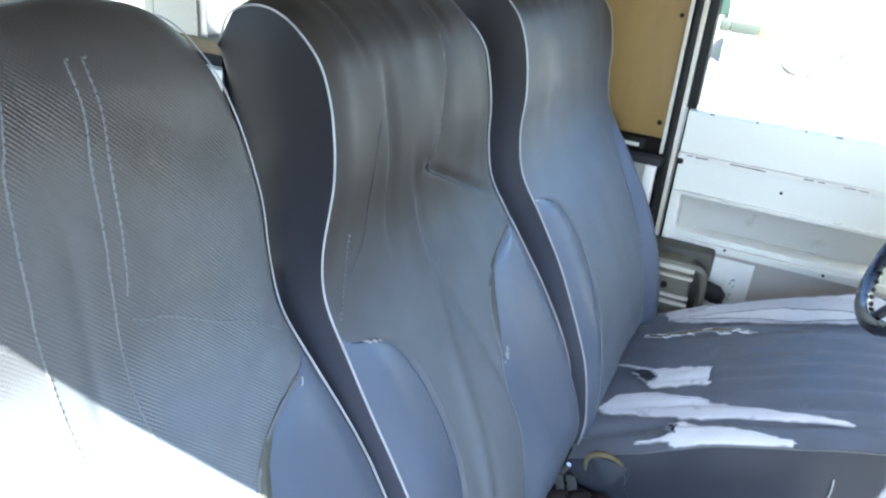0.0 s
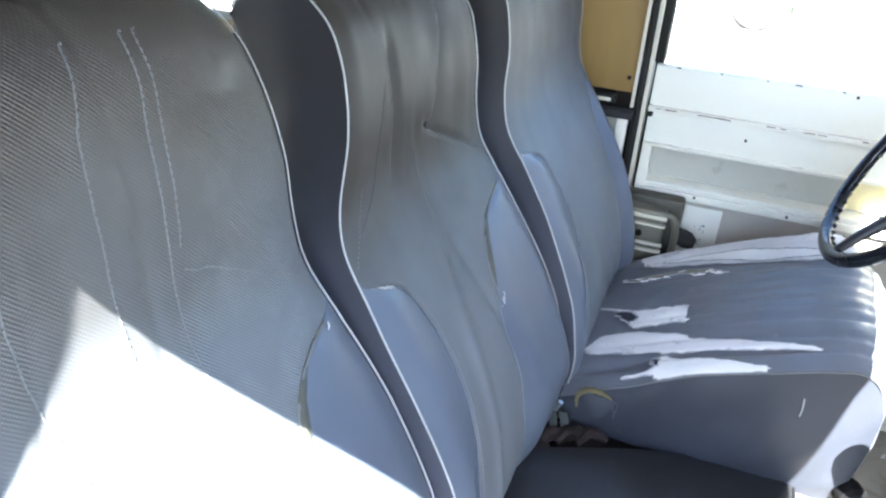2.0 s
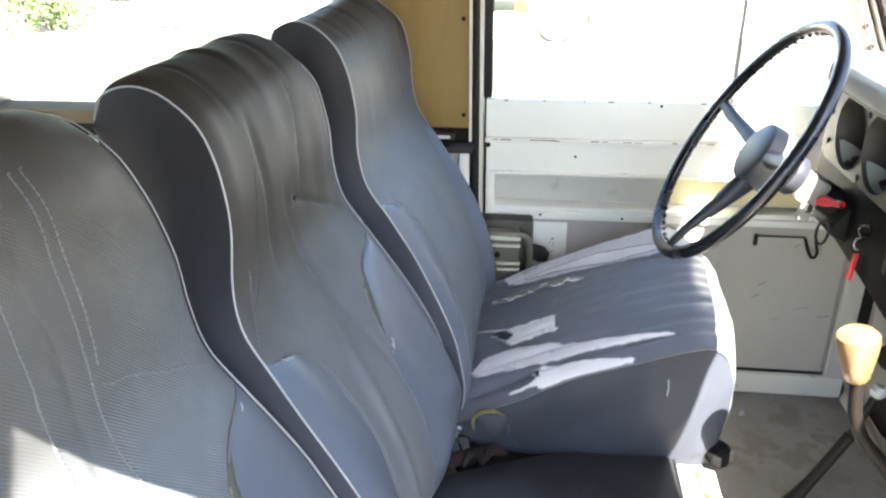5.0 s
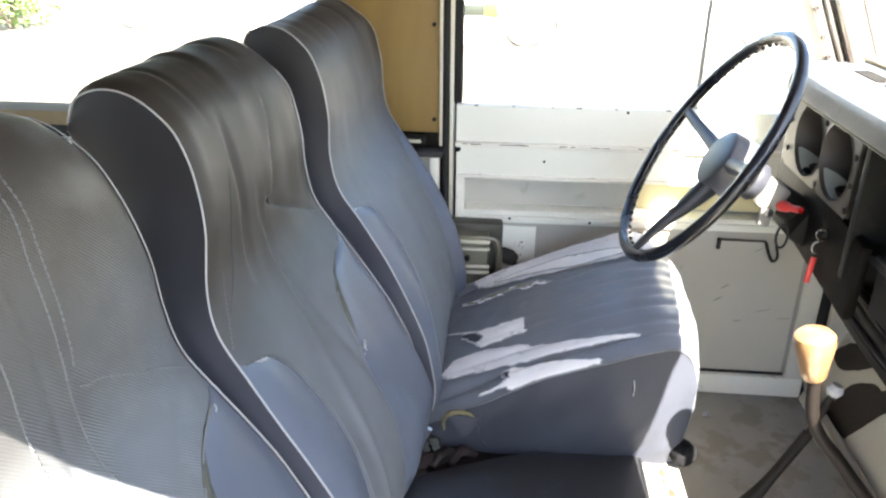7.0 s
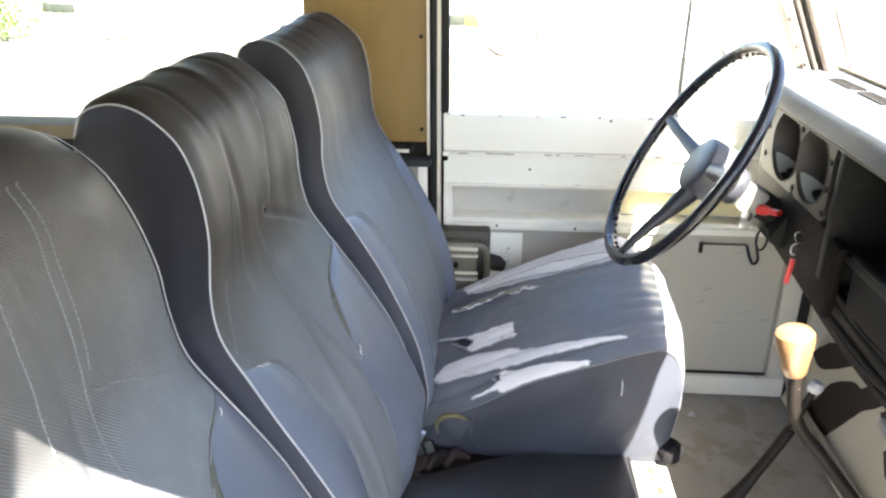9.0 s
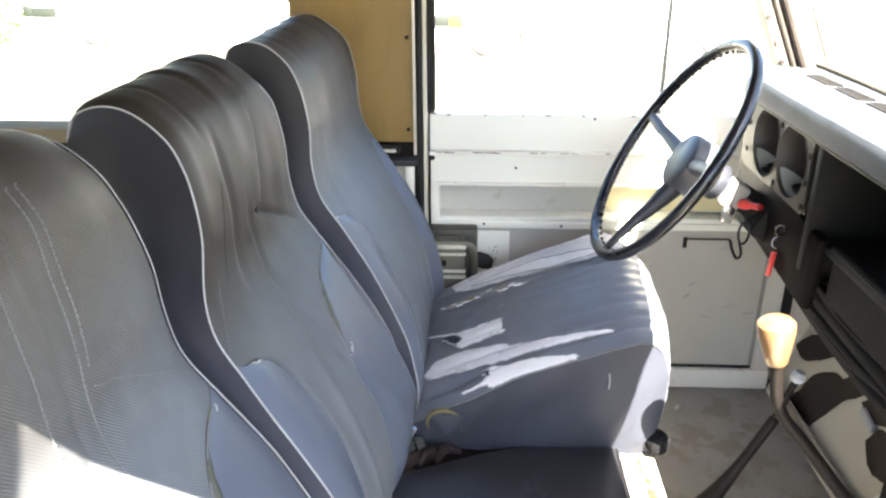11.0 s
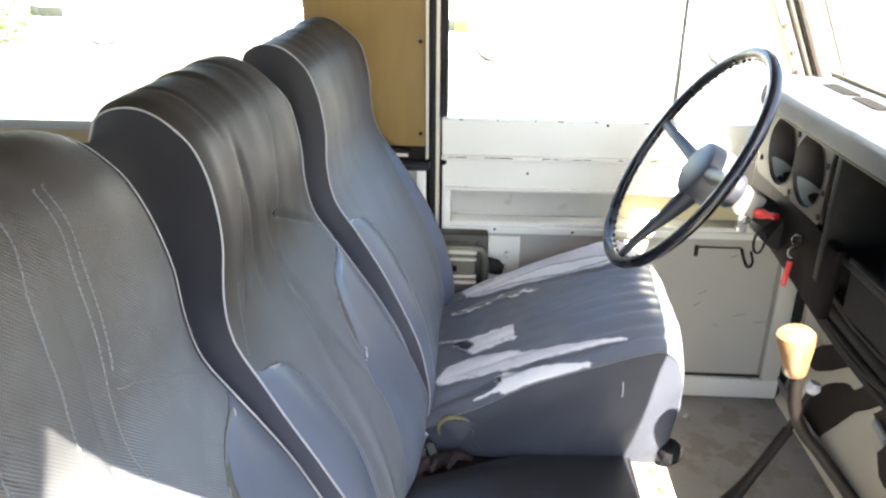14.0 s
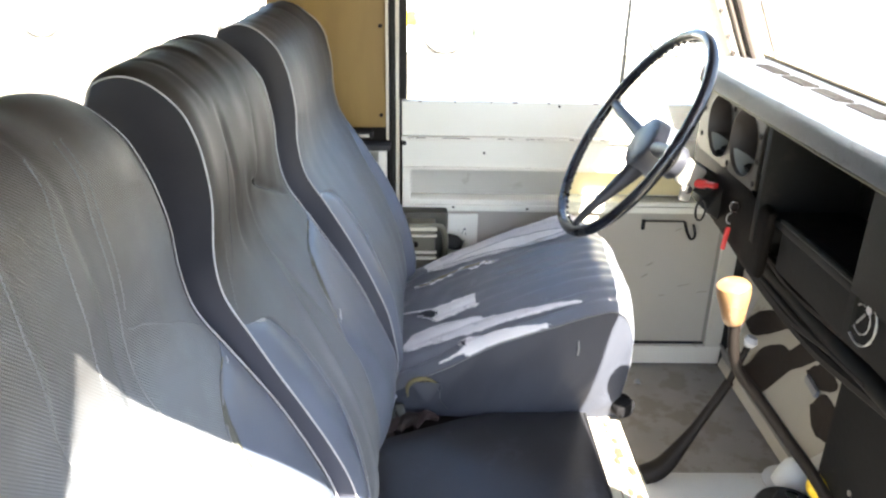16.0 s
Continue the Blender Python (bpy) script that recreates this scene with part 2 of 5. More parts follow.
M_carglass = mat("dusty_car_glass", (0.026, 0.027, 0.026), 0.08, 0, 0.1, 3, 0)
# tyre tone lifted to paint in the glare that washes it out
M_tyre = mat("washed_out_tyre_rubber", (0.34, 0.33, 0.31), 0.8, 0, 0.2, 10, 0.3, 60)
M_leaf = mat("sunlit_leaves", (0.09, 0.15, 0.03), 0.6, 0, 0.4, 3, 0, rnd=0.3)
M_bark = mat("grey_bark", (0.16, 0.13, 0.10), 0.9, 0, 0.3, 8, 0.6, 30, dist=0.02)
# unseen lining set dark brown to keep bounced light off the seats
M_roof = mat("unseen_dark_brown_roof", (0.075, 0.055, 0.04), 0.6, 0, 0.06, 3, 0.1, 80)

# ---- mesh helpers ----
ORIGIN = {}


def thing(name, at, label, category, group="", kind=""):
    ob = new(name)
    ob.location = at
    ob.empty_display_size = 0.05
    ORIGIN[ob] = Vector(at)
    return tagged(ob, label, category, group, kind)


def mesh_from(name, bm, material, smooth=True, offset=None):
    if offset is not None:
        bmesh.ops.translate(bm, verts=bm.verts, vec=-offset)
    bmesh.ops.recalc_face_normals(bm, faces=bm.faces)
    me = bpy.data.meshes.new(name)
    bm.to_mesh(me)
    bm.free()
    me.materials.append(material)
    if smooth:
        for p in me.polygons:
            p.use_smooth = True
        me.set_sharp_from_angle(angle=radians(38))
    return me


def part(name, bm, material, parent, label="", smooth=True):
    off = ORIGIN[parent]
    ob = new(name, mesh_from(name, bm, material, smooth, off))
    ob.parent = parent
    ORIGIN[ob] = off
    return tagged(ob, label)


def solid(name, bm, material, label="", category="", kind="", group="", smooth=True):
    c = sum((v.co for v in bm.verts), Vector()) / max(1, len(bm.verts))
    ob = new(name, mesh_from(name, bm, material, smooth, c))
    ob.location = c
    ORIGIN[ob] = c
    return tagged(ob, label, category, group, kind)


def box(x0, x1, y0, y1, z0, z1, bevel=0.0, seg=2, bm=None):
    b = bmesh.new()
    m = Matrix.LocRotScale(((x0 + x1) / 2, (y0 + y1) / 2, (z0 + z1) / 2), None, (abs(x1 - x0), abs(y1 - y0), abs(z1 - z0)))
    bmesh.ops.create_cube(b, size=1, matrix=m)
    if bevel:
        bmesh.ops.bevel(b, geom=b.edges[:], offset=bevel, segments=seg, affect="EDGES", profile=0.6)
    return join(bm, b)


def join(bm, b):
    if bm is None:
        return b
    me = bpy.data.meshes.new("t")
    b.to_mesh(me)
    b.free()
    bm.from_mesh(me)
    bpy.data.meshes.remove(me)
    return bm


def bar(a, b_, w, h, up=(0, 0, 1), bevel=0.0, bm=None):
    """A straight bar of section w x h between two points."""
    a, b_ = Vector(a), Vector(b_)
    d = b_ - a
    x = d.normalized()
    y = Vector(up).cross(x).normalized()
    z = x.cross(y)
    m = Matrix((x, y, z)).transposed().to_4x4()
    m.translation = (a + b_) / 2
    b = bmesh.new()
    bmesh.ops.create_cube(b, size=1, matrix=m @ Matrix.Diagonal((d.length, w, h, 1)))
    if bevel:
        bmesh.ops.bevel(b, geom=b.edges[:], offset=bevel, segments=2, affect="EDGES", profile=0.6)
    return join(bm, b)


def tube(pts, r, n=8, closed=False, bm=None, cap=True):
    """A round tube through points; r is one radius or one for each point."""
    pts = [Vector(p) for p in pts]
    b = bmesh.new()
    k = len(pts)
    rr = [r] * k if isinstance(r, (int, float)) else list(r)
    rings = []
    ref = None
    for i, p in enumerate(pts):
        a = pts[(i - 1) % k] if (closed or i > 0) else p
        c = pts[(i + 1) % k] if (closed or i < k - 1) else p
        t = (c - a).normalized()
        if ref is None:
            ref = t.orthogonal().normalized()
        ref = (ref - t * ref.dot(t)).normalized()
        q = t.cross(ref)
        rings.append([b.verts.new(p + rr[i] * (math.cos(s) * ref + math.sin(s) * q)) for s in (2 * math.pi * j / n for j in range(n))])
    for i in range(k if closed else k - 1):
        A, B = rings[i], rings[(i + 1) % k]
        best = 0
        if closed and i == k - 1:
            best = min(range(n), key=lambda o: (A[0].co - B[o].co).length)
        for j in range(n):
            b.faces.new((A[j], A[(j + 1) % n], B[(j + 1 + best) % n], B[(j + best) % n]))
    if cap and not closed:
        b.faces.new(rings[0][::-1])
        b.faces.new(rings[-1])
    return join(bm, b)


def lathe(profile, base, axis, n=32, bm=None):
    """Turned form: profile of (radius, height) along an axis from a base point."""
    ax = Vector(axis).normalized()
    u = ax.orthogonal().normalized()
    v = ax.cross(u)
    b = bmesh.new()
    rings = []
    for r, h in profile:
        c = Vector(base) + ax * h
        rings.append([b.verts.new(c + r * (math.cos(2 * math.pi * j / n) * u + math.sin(2 * math.pi * j / n) * v)) for j in range(n)] if r > 1e-5 else [b.verts.new(c)])
    for A, B in zip(rings, rings[1:]):
        for j in range(n):
            k = (j + 1) % n
            if len(A) == 1 and len(B) > 1:
                b.faces.new((A[0], B[k], B[j]))
            elif len(B) == 1 and len(A) > 1:
                b.faces.new((A[j], A[k], B[0]))
            elif len(A) > 1:
                b.faces.new((A[j], A[k], B[k], B[j]))
    return join(bm, b)


def grid(nu, nv, fn, keep=None, bm=None):
    """A surface fn(i, j) -> point over (nu+1) x (nv+1) samples."""
    b = bmesh.new()
    vs = [[b.verts.new(fn(i, j)) for j in range(nv + 1)] for i in range(nu + 1)]
    for i in range(nu):
        for j in range(nv):
            if keep is None or keep(i, j):
                b.faces.new((vs[i][j], vs[i + 1][j], vs[i + 1][j + 1], vs[i][j + 1]))
    bmesh.ops.delete(b, geom=[v for v in b.verts if not v.link_faces], context="VERTS")
    return join(bm, b)


def spline(pts, n):
    """n+1 points evenly spaced along a smooth curve through pts."""
    P = [Vector(p) for p in pts]
    P = [2 * P[0] - P[1]] + P + [2 * P[-1] - P[-2]]
    dense = []
    for k in range(1, len(P) - 2):
        for s in range(16):
            t = s / 16
            a, b, c, d = P[k - 1], P[k], P[k + 1], P[k + 2]
            dense.append(0.5 * ((2 * b) + (c - a) * t + (2 * a - 5 * b + 4 * c - d) * t * t + (3 * b - a - 3 * c + d) * t ** 3))
    dense.append(P[-2])
    ln = [0.0]
    for a, b in zip(dense, dense[1:]):
        ln.append(ln[-1] + (b - a).length)
    out, k = [], 0
    for i in range(n + 1):
        w = ln[-1] * i / n
        while k < len(ln) - 2 and ln[k + 1] < w:
            k += 1
        f = (w - ln[k]) / max(1e-9, ln[k + 1] - ln[k])
        out.append(dense[k].lerp(dense[k + 1], min(1, max(0, f))))
    return out


def smooth(a, b, x):
    t = min(1.0, max(0.0, (x - a) / (b - a)))
    return t * t * (3 - 2 * t)


def lerp(a, b, t):
    return a + (b - a) * t

# ---- ground and distance ----
b = bmesh.new()
bmesh.ops.create_grid(b, x_segments=40, y_segments=40, size=900)
solid("ground", b, M_ground, "pale dry gravel yard in full sun", "ground", "structure", smooth=False)

# ---- vehicle shell ----
YD, YP, ZF = 1.6, 0.03, 0.60  # driver door face, passenger opening, footwell floor
solid("floor", box(0.30, 1.05, YP, 1.68, ZF - 0.03, ZF), M_floor, "worn grey rubber footwell floor", "floor", "structure", smooth=False)
solid("floor_rear", box(-2.2, -0.34, YP - 0.05, 1.68, 0.80, 0.83), M_floor, "grey load floor behind the seats", "floor", "structure", smooth=False)
# unseen roof; drip rails and front lip shaped to cast the sun's shadow edges
b = box(-2.25, 0.49, 0.012, 1.66, 1.812, 1.842, 0.01)
# lip curve fitted to the sun line on cushion and door
lipx = lambda y: 0.558 + 0.085 * max(0.0, y - 0.5) + 0.045 * max(0.0, 0.5 - y)
grid(24, 1, lambda i, j: Vector((lerp(0.48, lipx(lerp(0.012, 1.66, i / 24)), j), lerp(0.012, 1.66, i / 24), 1.816)), bm=b)
grid(24, 1, lambda i, j: Vector((lerp(0.48, lipx(lerp(0.012, 1.66, i / 24)), j), lerp(0.012, 1.66, i / 24), 1.7456 - 0.02 * j)), bm=b)
box(-2.25, 0.49, 0.046, 0.09, 1.772, 1.812, 0.004, bm=b)
box(-2.25, 0.49, 1.60, 1.66, 1.772, 1.812, 0.004, bm=b)
box(0.46, 0.50, 0.02, 1.62, 1.757, 1.812, 0.008, bm=b)
solid("ceiling", b, M_roof, "brown roof out of view, edges shaped to the sun patches", "roof", "structure")
# unseen passenger door post and rear quarter, placed to bound the sun patch
b = box(-0.70, -0.0975, -0.03, 0.03, 0.62, 1.835, 0.006)
for v in b.verts:
    if v.co.x > -0.3:
        v.co.x += 0.095 * (v.co.z - 1.74)  # forward lean at its top, fitted to the shadow edge it casts
box(-2.2, -0.20, -0.03, 0.02, 0.62, 1.27, 0.006, bm=b)
box(-1.3, -1.16, -0.03, 0.02, 1.27, 1.772, 0.004, bm=b)
solid("wall_passenger_side", b, M_beige, "unseen beige body side that bounds the sun patch", "wall", "structure")
b = box(-0.10, 0.90, -0.04, 0.05, 0.50, 0.60, 0.01)
solid("sill_passenger", b, M_white, "white door sill", "sill", "structure")
# rear end
b = box(-2.25, -2.20, -0.03, 1.66, 0.62, 1.15, 0.006)
box(-2.25, -2.20, -0.03, 0.12, 1.15, 1.772, 0.006, bm=b)
box(-2.25, -2.20, 1.52, 1.66, 1.15, 1.772, 0.006, bm=b)
solid("wall_rear", b, M_beige, "beige painted tail end", "wall", "structure")

M_railtan = mat("weathered_tan_rail", (0.20, 0.155, 0.095), 0.95, 0, 0.15, 10, 0.2, 80, spec=0.1)

# rear quarter on the driver's side: lower body, sill rail, window pillar
quarter = thing("wall_rear_quarter", (-0.7, 1.63, 0.6), "beige painted rear body side with window openings", "wall", kind="structure")
part("lower_panel", box(-2.2, -0.06, 1.60, 1.66, 0.60, 1.20, 0.005), M_beige, quarter)
part("window_rail", box(-2.2, -0.30, 1.575, 1.66, 1.235, 1.268, 0.006), M_railtan, quarter, "worn grey window rail")
part("rail_shadow_strip", box(-2.2, -0.30, 1.59, 1.65, 1.20, 1.235), M_rubber, quarter)
# added dark filler blocks the daylight showing under the board
part("seal_strip", box(-0.30, -0.036, 1.602, 1.65, 1.20, 1.262), M_dkmetal, quarter, "added dark filler below the board")
part("lower_rail", box(-2.2, -0.30, 1.560, 1.64, 1.185, 1.205, 0.004), M_whitedirty, quarter)
part("pillar", box(-1.30, -1.165, 1.585, 1.65, 1.268, 1.782, 0.006), M_beige, quarter, "beige window pillar")
part("pillar_bead", box(-1.165, -1.140, 1.592, 1.65, 1.268, 1.782, 0.004), M_steel, quarter)
part("window_channel", box(-1.345, -1.315, 1.60, 1.64, 1.268, 1.782, 0.004), M_beige, quarter)
part("upper_rail", box(-2.2, -0.30, 1.59, 1.65, 1.72, 1.782, 0.005), M_beige, quarter)

# plywood board that closes the window behind the door
ply = thing("plywood_board", (-0.15, 1.6, 1.25), "varnished plywood board screwed over the side window", "board")
part("sheet", box(-0.30, -0.036, 1.588, 1.598, 1.243, 1.772, 0.0015), M_ply, ply)
part("edge_strip", box(-0.040, -0.034, 1.580, 1.590, 1.215, 1.772, 0.001), M_beige, ply, "cream edging strip")
for x, z in ((-0.052, 1.272), (-0.052, 1.471), (-0.052, 1.67), (-0.25, 1.27)):
    part("screw", lathe([(0.0045, 0), (0.0045, 0.002), (0.003, 0.004), (0, 0.0045)], (x, 1.588, z), (0, -1, 0), 10), M_dkmetal, ply)
M_ledge = mat("dull_grey_rubber", (0.035, 0.036, 0.040), 0.9, 0, 0.2, 20, 0.1, spec=0.1)
catch = thing("latch_bracket", (-0.09, 1.58, 1.23), "black and bright metal window catch bracket", "bracket")
part("plate", box(-0.20, -0.070, 1.562, 1.588, 1.222, 1.238, 0.003), M_rubber, catch)
part("bright_strip", box(-0.19, -0.078, 1.560, 1.572, 1.226, 1.233, 0.001), M_beige, catch)
part("ledge", box(-0.20, -0.030, 1.552, 1.590, 1.196, 1.210, 0.003), M_ledge, catch, "dark grey rubber ledge")
part("upright", box(-0.060, -0.040, 1.572, 1.596, 0.86, 1.196, 0.003), M_whitedirty, catch, "scuffed white upright")

# door post: rubber seal, pale metal strip, dark channel
post = thing("door_post", (-0.02, 1.62, 0.6), "door post with black rubber seal", "post", kind="structure")
part("seal", tube([(-0.026, 1.594, z) for z in (0.60, 0.95, 1.2, 1.5, 1.772)], 0.008, 8), M_rubber, post)
part("strip", box(-0.019, -0.011, 1.592, 1.640, 0.60, 1.772, 0.002), M_beige, post)
part("backing", box(-0.045, 0.004, 1.645, 1.662, 0.60, 1.30), M_rubber, post)
part("channel", box(-0.011, 0.0065, 1.603, 1.650, 1.306, 1.772, 0.003), M_rubber, post)
part("jamb", box(-0.045, -0.030, 1.602, 1.650, 0.60, 1.772, 0.002), M_dkmetal, post)

M_stile = mat("dull_cream_paint", (0.52, 0.50, 0.44), 0.55, 0, 0.12, 7, 0.2, 80, stain=(0.30, 0.26, 0.20), stain_at=0.63, stain_scale=10)
# door white toned grey: shade of the deep pocket put into the paint
M_pocket = mat("shaded_pocket_white_paint", (0.50, 0.49, 0.445), 0.6, 0, 0.12, 6, 0.2, 80, stain=(0.42, 0.40, 0.35), stain_at=0.62, stain_scale=14)
M_latch = mat("worn_brown_black_steel", (0.030, 0.026, 0.022), 0.6, 0.2, 0.3, 30, 0.2)
M_scuff = mat("grey_scuff", (0.24, 0.225, 0.20), 0.8, 0, 0.2, 40, 0)
M_rust = mat("rusty_bare_metal", (0.085, 0.062, 0.046), 0.8, 0, 0.3, 40, 0.3)

# ---- driver's door ----
door = thing("door_1", (0.42, 1.62, 0.61), "white painted vehicle door with recessed pocket and scuffed edges", "door", kind="structure")
part("outer_skin", box(0.0, 0.86, 1.655, 1.668, 0.61, 1.27), M_white, door)
part("waist_band", box(-0.005, 0.80, 1.600, 1.622, 1.222, 1.303, 0.003), M_white, door)
part("waist_rib", box(-0.006, 0.80, 1.590, 1.604, 1.211, 1.222, 0.003), M_whitedirty, door, "chipped white rib")
part("middle_band", box(-0.004, 0.80, 1.600, 1.655, 1.146, 1.211, 0.003), M_white, door)
part("pocket_lip", box(0.012, 0.80, 1.592, 1.606, 1.140, 1.147, 0.002), M_whitedirty, door)
part("pocket_back", box(0.004, 0.80, 1.646, 1.655, 1.060, 1.146), M_pocket, door, "grey-white pocket back, toned down for shade")
part("pocket_ledge", box(0.004, 0.80, 1.598, 1.655, 1.052, 1.064, 0.003), M_white, door)
part("lower_rail", box(0.004, 0.80, 1.594, 1.655, 1.036, 1.052, 0.003), M_white, door)
part("rear_stile", box(-0.004, 0.016, 1.596, 1.655, 0.62, 1.146, 0.003), M_whitedirty, door)
part("lower_card", box(0.016, 0.795, 1.603, 1.655, 0.674, 1.036, 0.002), M_card, door, "grey-beige door card")
part("white_plate", box(0.05, 0.181, 1.599, 1.6035, 0.90, 1.027, 0.001), M_white, door, "pale plate with scribbled marks")
part("front_stile", box(0.795, 0.838, 1.594, 1.655, 0.61, 1.303, 0.004), M_stile, door, "dull cream front stile")
part("stile_groove", box(0.786, 0.7955, 1.6015, 1.6035, 0.674, 1.036), M_scuff, door)
# black strip paints the shaded gap ahead of the stile
part("stile_seal", box(0.838, 0.866, 1.600, 1.660, 0.60, 1.30, 0.004), M_rubber, door)
part("bottom_rail", box(0.0, 0.838, 1.592, 1.655, 0.612, 0.664, 0.004), M_whitedirty, door)
part("card_gap", box(0.02, 0.795, 1.606, 1.655, 0.664, 0.674), M_rubber, door)
# yellow strip paints in the sunlight that falls inside the pocket
part("cream_strip", box(0.40, 0.80, 1.630, 1.6375, 1.072, 1.138, 0.001), M_yellow, door, "cream yellow strip painting the sunlit part of the pocket")
part("rivet", lathe([(0.006, 0), (0.006, 0.002), (0.003, 0.003), (0, 0.003)], (0.0, 1.600, 1.204), (0, -1, 0), 12), M_rubber, door)
for i, (x, z) in enumerate(((0.19, 1.182), (0.36, 1.296), (0.12, 1.047), (0.30, 1.044), (0.50, 1.18))):
    part("screw", lathe([(0.003, 0), (0.003, 0.0015), (0, 0.002)], (x, 1.600 if z > 1.1 else 1.594, z), (0, -1, 0), 8), M_dkmetal, door)
# chips along the band edges
for i in range(20):
    x = 0.01 + 0.60 * random.random() ** 1.4
    part("paint_chip", bar((x, 1.5896, 1.2192), (x + random.uniform(0.003, 0.022), 1.5896, 1.2192 + random.uniform(-0.0012, 0.0008)), 0.002, random.uniform(0.0008, 0.0022), (0, 0, 1)), M_rust, door)
for i in range(14):
    x = random.uniform(0.01, 0.62)
    part("paint_chip", bar((x, 1.5990, 1.1462), (x + random.uniform(0.004, 0.026), 1.5990, 1.1462 + random.uniform(-0.0008, 0.0008)), 0.0018, random.uniform(0.0006, 0.0014), (0, 0, 1)), M_scuff, door)
for i in range(7):
    x = 0.05 + 0.075 * i + random.uniform(-0.03, 0.03)
    part("paint_chip", box(x, x + random.uniform(0.003, 0.012), 1.5990, 1.6010, 1.3012, 1.3035), M_rust, door)
for i in range(12):
    x, z = 0.138 + 0.006 * (i % 3) + random.uniform(-0.004, 0.004), 0.945 + 0.014 * (i // 3) + random.uniform(-0.004, 0.004)
    part("scribble", bar((x, 1.5985, z), (x + random.uniform(-0.004, 0.008), 1.5985, z + random.uniform(-0.006, 0.012)), 0.0012, 0.002, (0, 1, 0)), M_hub, door)
for i in range(8):
    x, z = random.uniform(0.45, 0.76), random.uniform(0.80, 0.99)
    part("scuff", bar((x, 1.6024, z), (x + random.uniform(0.004, 0.03), 1.6024, z + random.uniform(-0.004, 0.014)), 0.0015, random.uniform(0.0006, 0.0016), (0, 0, 1)), M_scuff, door)
handle = part("latch_handle", bar((0.585, 1.588, 1.019), (0.690, 1.588, 1.019), 0.005, 0.0035, (0, 0, 1), 0.001), M_latch, door, "black door latch bar")
part("latch_pin", bar((0.588, 1.588, 0.997), (0.588, 1.588, 1.022), 0.007, 0.008, (1, 0, 0), 0.001), M_rubber, door)
part("pull_strap", tube(spline([(0.690, 1.588, 1.017), (0.695, 1.575, 0.995), (0.706, 1.572, 0.978), (0.716, 1.578, 0.988), (0.712, 1.588, 1.012)], 14), 0.0035, 6), M_rubber, door)

M_divider = mat("grey_window_divider", (0.16, 0.16, 0.15), 0.5, 0, 0.15, 20, 0.1)

# door top with sliding window
win = thing("window_1", (0.35, 1.62, 1.303), "sliding side window with thin frame", "window", kind="structure")
part("divider", box(0.499, 0.507, 1.612, 1.625, 1.303, 1.752, 0.002), M_divider, win)
part("top_frame", box(0.0, 0.60, 1.610, 1.650, 1.738, 1.772, 0.004), M_beige, win)
g = part("pane", box(0.006, 0.505, 1.628, 1.631, 1.300, 1.745), M_glass, win)
g.visible_shadow = False
g = part("pane", box(0.505, 0.72, 1.618, 1.621, 1.300, 1.745), M_glass, win)
g.visible_shadow = False

# windscreen frame
M_sealtan = mat("weathered_tan_seal", (0.034, 0.027, 0.016), 0.8, 0, 0.4, 14, 0.3, 120)
screen = thing("windscreen_frame", (0.75, 0.8, 1.42), "windscreen frame with pale pillars and rusty rubber", "window frame", kind="structure")


M_rustseal = mat("weathered_brown_seal", (0.022, 0.016, 0.012), 0.7, 0, 0.3, 25, 0.3, 120)


def rake(z, x0):
    return x0 - 0.45 * (z - 1.43)


for nm, x0, w, y0, y1, m_ in (("inner_pillar", 0.700, 0.020, 1.46, 1.52, M_beige), ("pillar_seal", 0.723, 0.018, 1.47, 1.53, M_dkmetal), ("outer_pillar", 0.748, 0.026, 1.47, 1.56, M_white)):
    part(nm, bar((rake(1.40, x0), (y0 + y1) / 2, 1.40), (rake(1.782, x0), (y0 + y1) / 2, 1.782), y1 - y0, w, (1, 0, 0), 0.004), m_, screen)
    if nm == "outer_pillar":
        part(nm, bar((rake(1.40, x0), 0.10, 1.40), (rake(1.782, x0), 0.10, 1.782), 0.07, w, (1, 0, 0), 0.004), m_, screen)
for x0, r_ in ((0.694, 0.0022), (0.716, 0.0045), (0.737, 0.0085), (0.782, 0.0028)):
    part("pillar_seal", tube([(rake(z, x0), 1.455, z) for z in (1.425, 1.55, 1.70, 1.772)], r_, 8), M_rustseal, screen, "brown weathered rubber seal")
part("lower_rail", box(0.775, 0.815, 0.06, 1.54, 1.405, 1.440, 0.006), M_beige, screen)
part("upper_rail", box(0.50, 0.54, 0.06, 1.54, 1.745, 1.782, 0.006), M_beige, screen)
part("lower_seal", tube([(0.772, 0.08, 1.437), (0.772, 0.8, 1.437), (0.772, 1.5, 1.437)], 0.004, 8), M_sealtan, screen, "weathered tan seal")
g = part("pane", bar((rake(1.43, 0.775), 0.80, 1.43), (rake(1.752, 0.775), 0.80, 1.752), 1.40, 0.004, (1, 0, 0)), M_glass, screen)
g.visible_shadow = False
for i, z in enumerate((1.445, 1.48, 1.53, 1.60)):
    part("bolt", lathe([(0.006, 0), (0.006, 0.004), (0, 0.005)], (rake(z, 0.700) - 0.004, 1.458, z), (0, -1, 0), 8), M_dkmetal, screen)

# bulkhead and footwell
M_toecream = mat("cream_footwell_paint", (0.40, 0.375, 0.315), 0.55, 0, 0.12, 6, 0.15, 80, stain=(0.25, 0.22, 0.17), stain_at=0.6, stain_scale=9)
M_camobrown = mat("dark_brown_footwell_paint", (0.017, 0.012, 0.010), 0.55, 0, 0.25, 9, 0.15, 80, spec=0.3)
b = box(0.93, 0.97, YP, 1.66, 0.60, 1.40, 0.005)
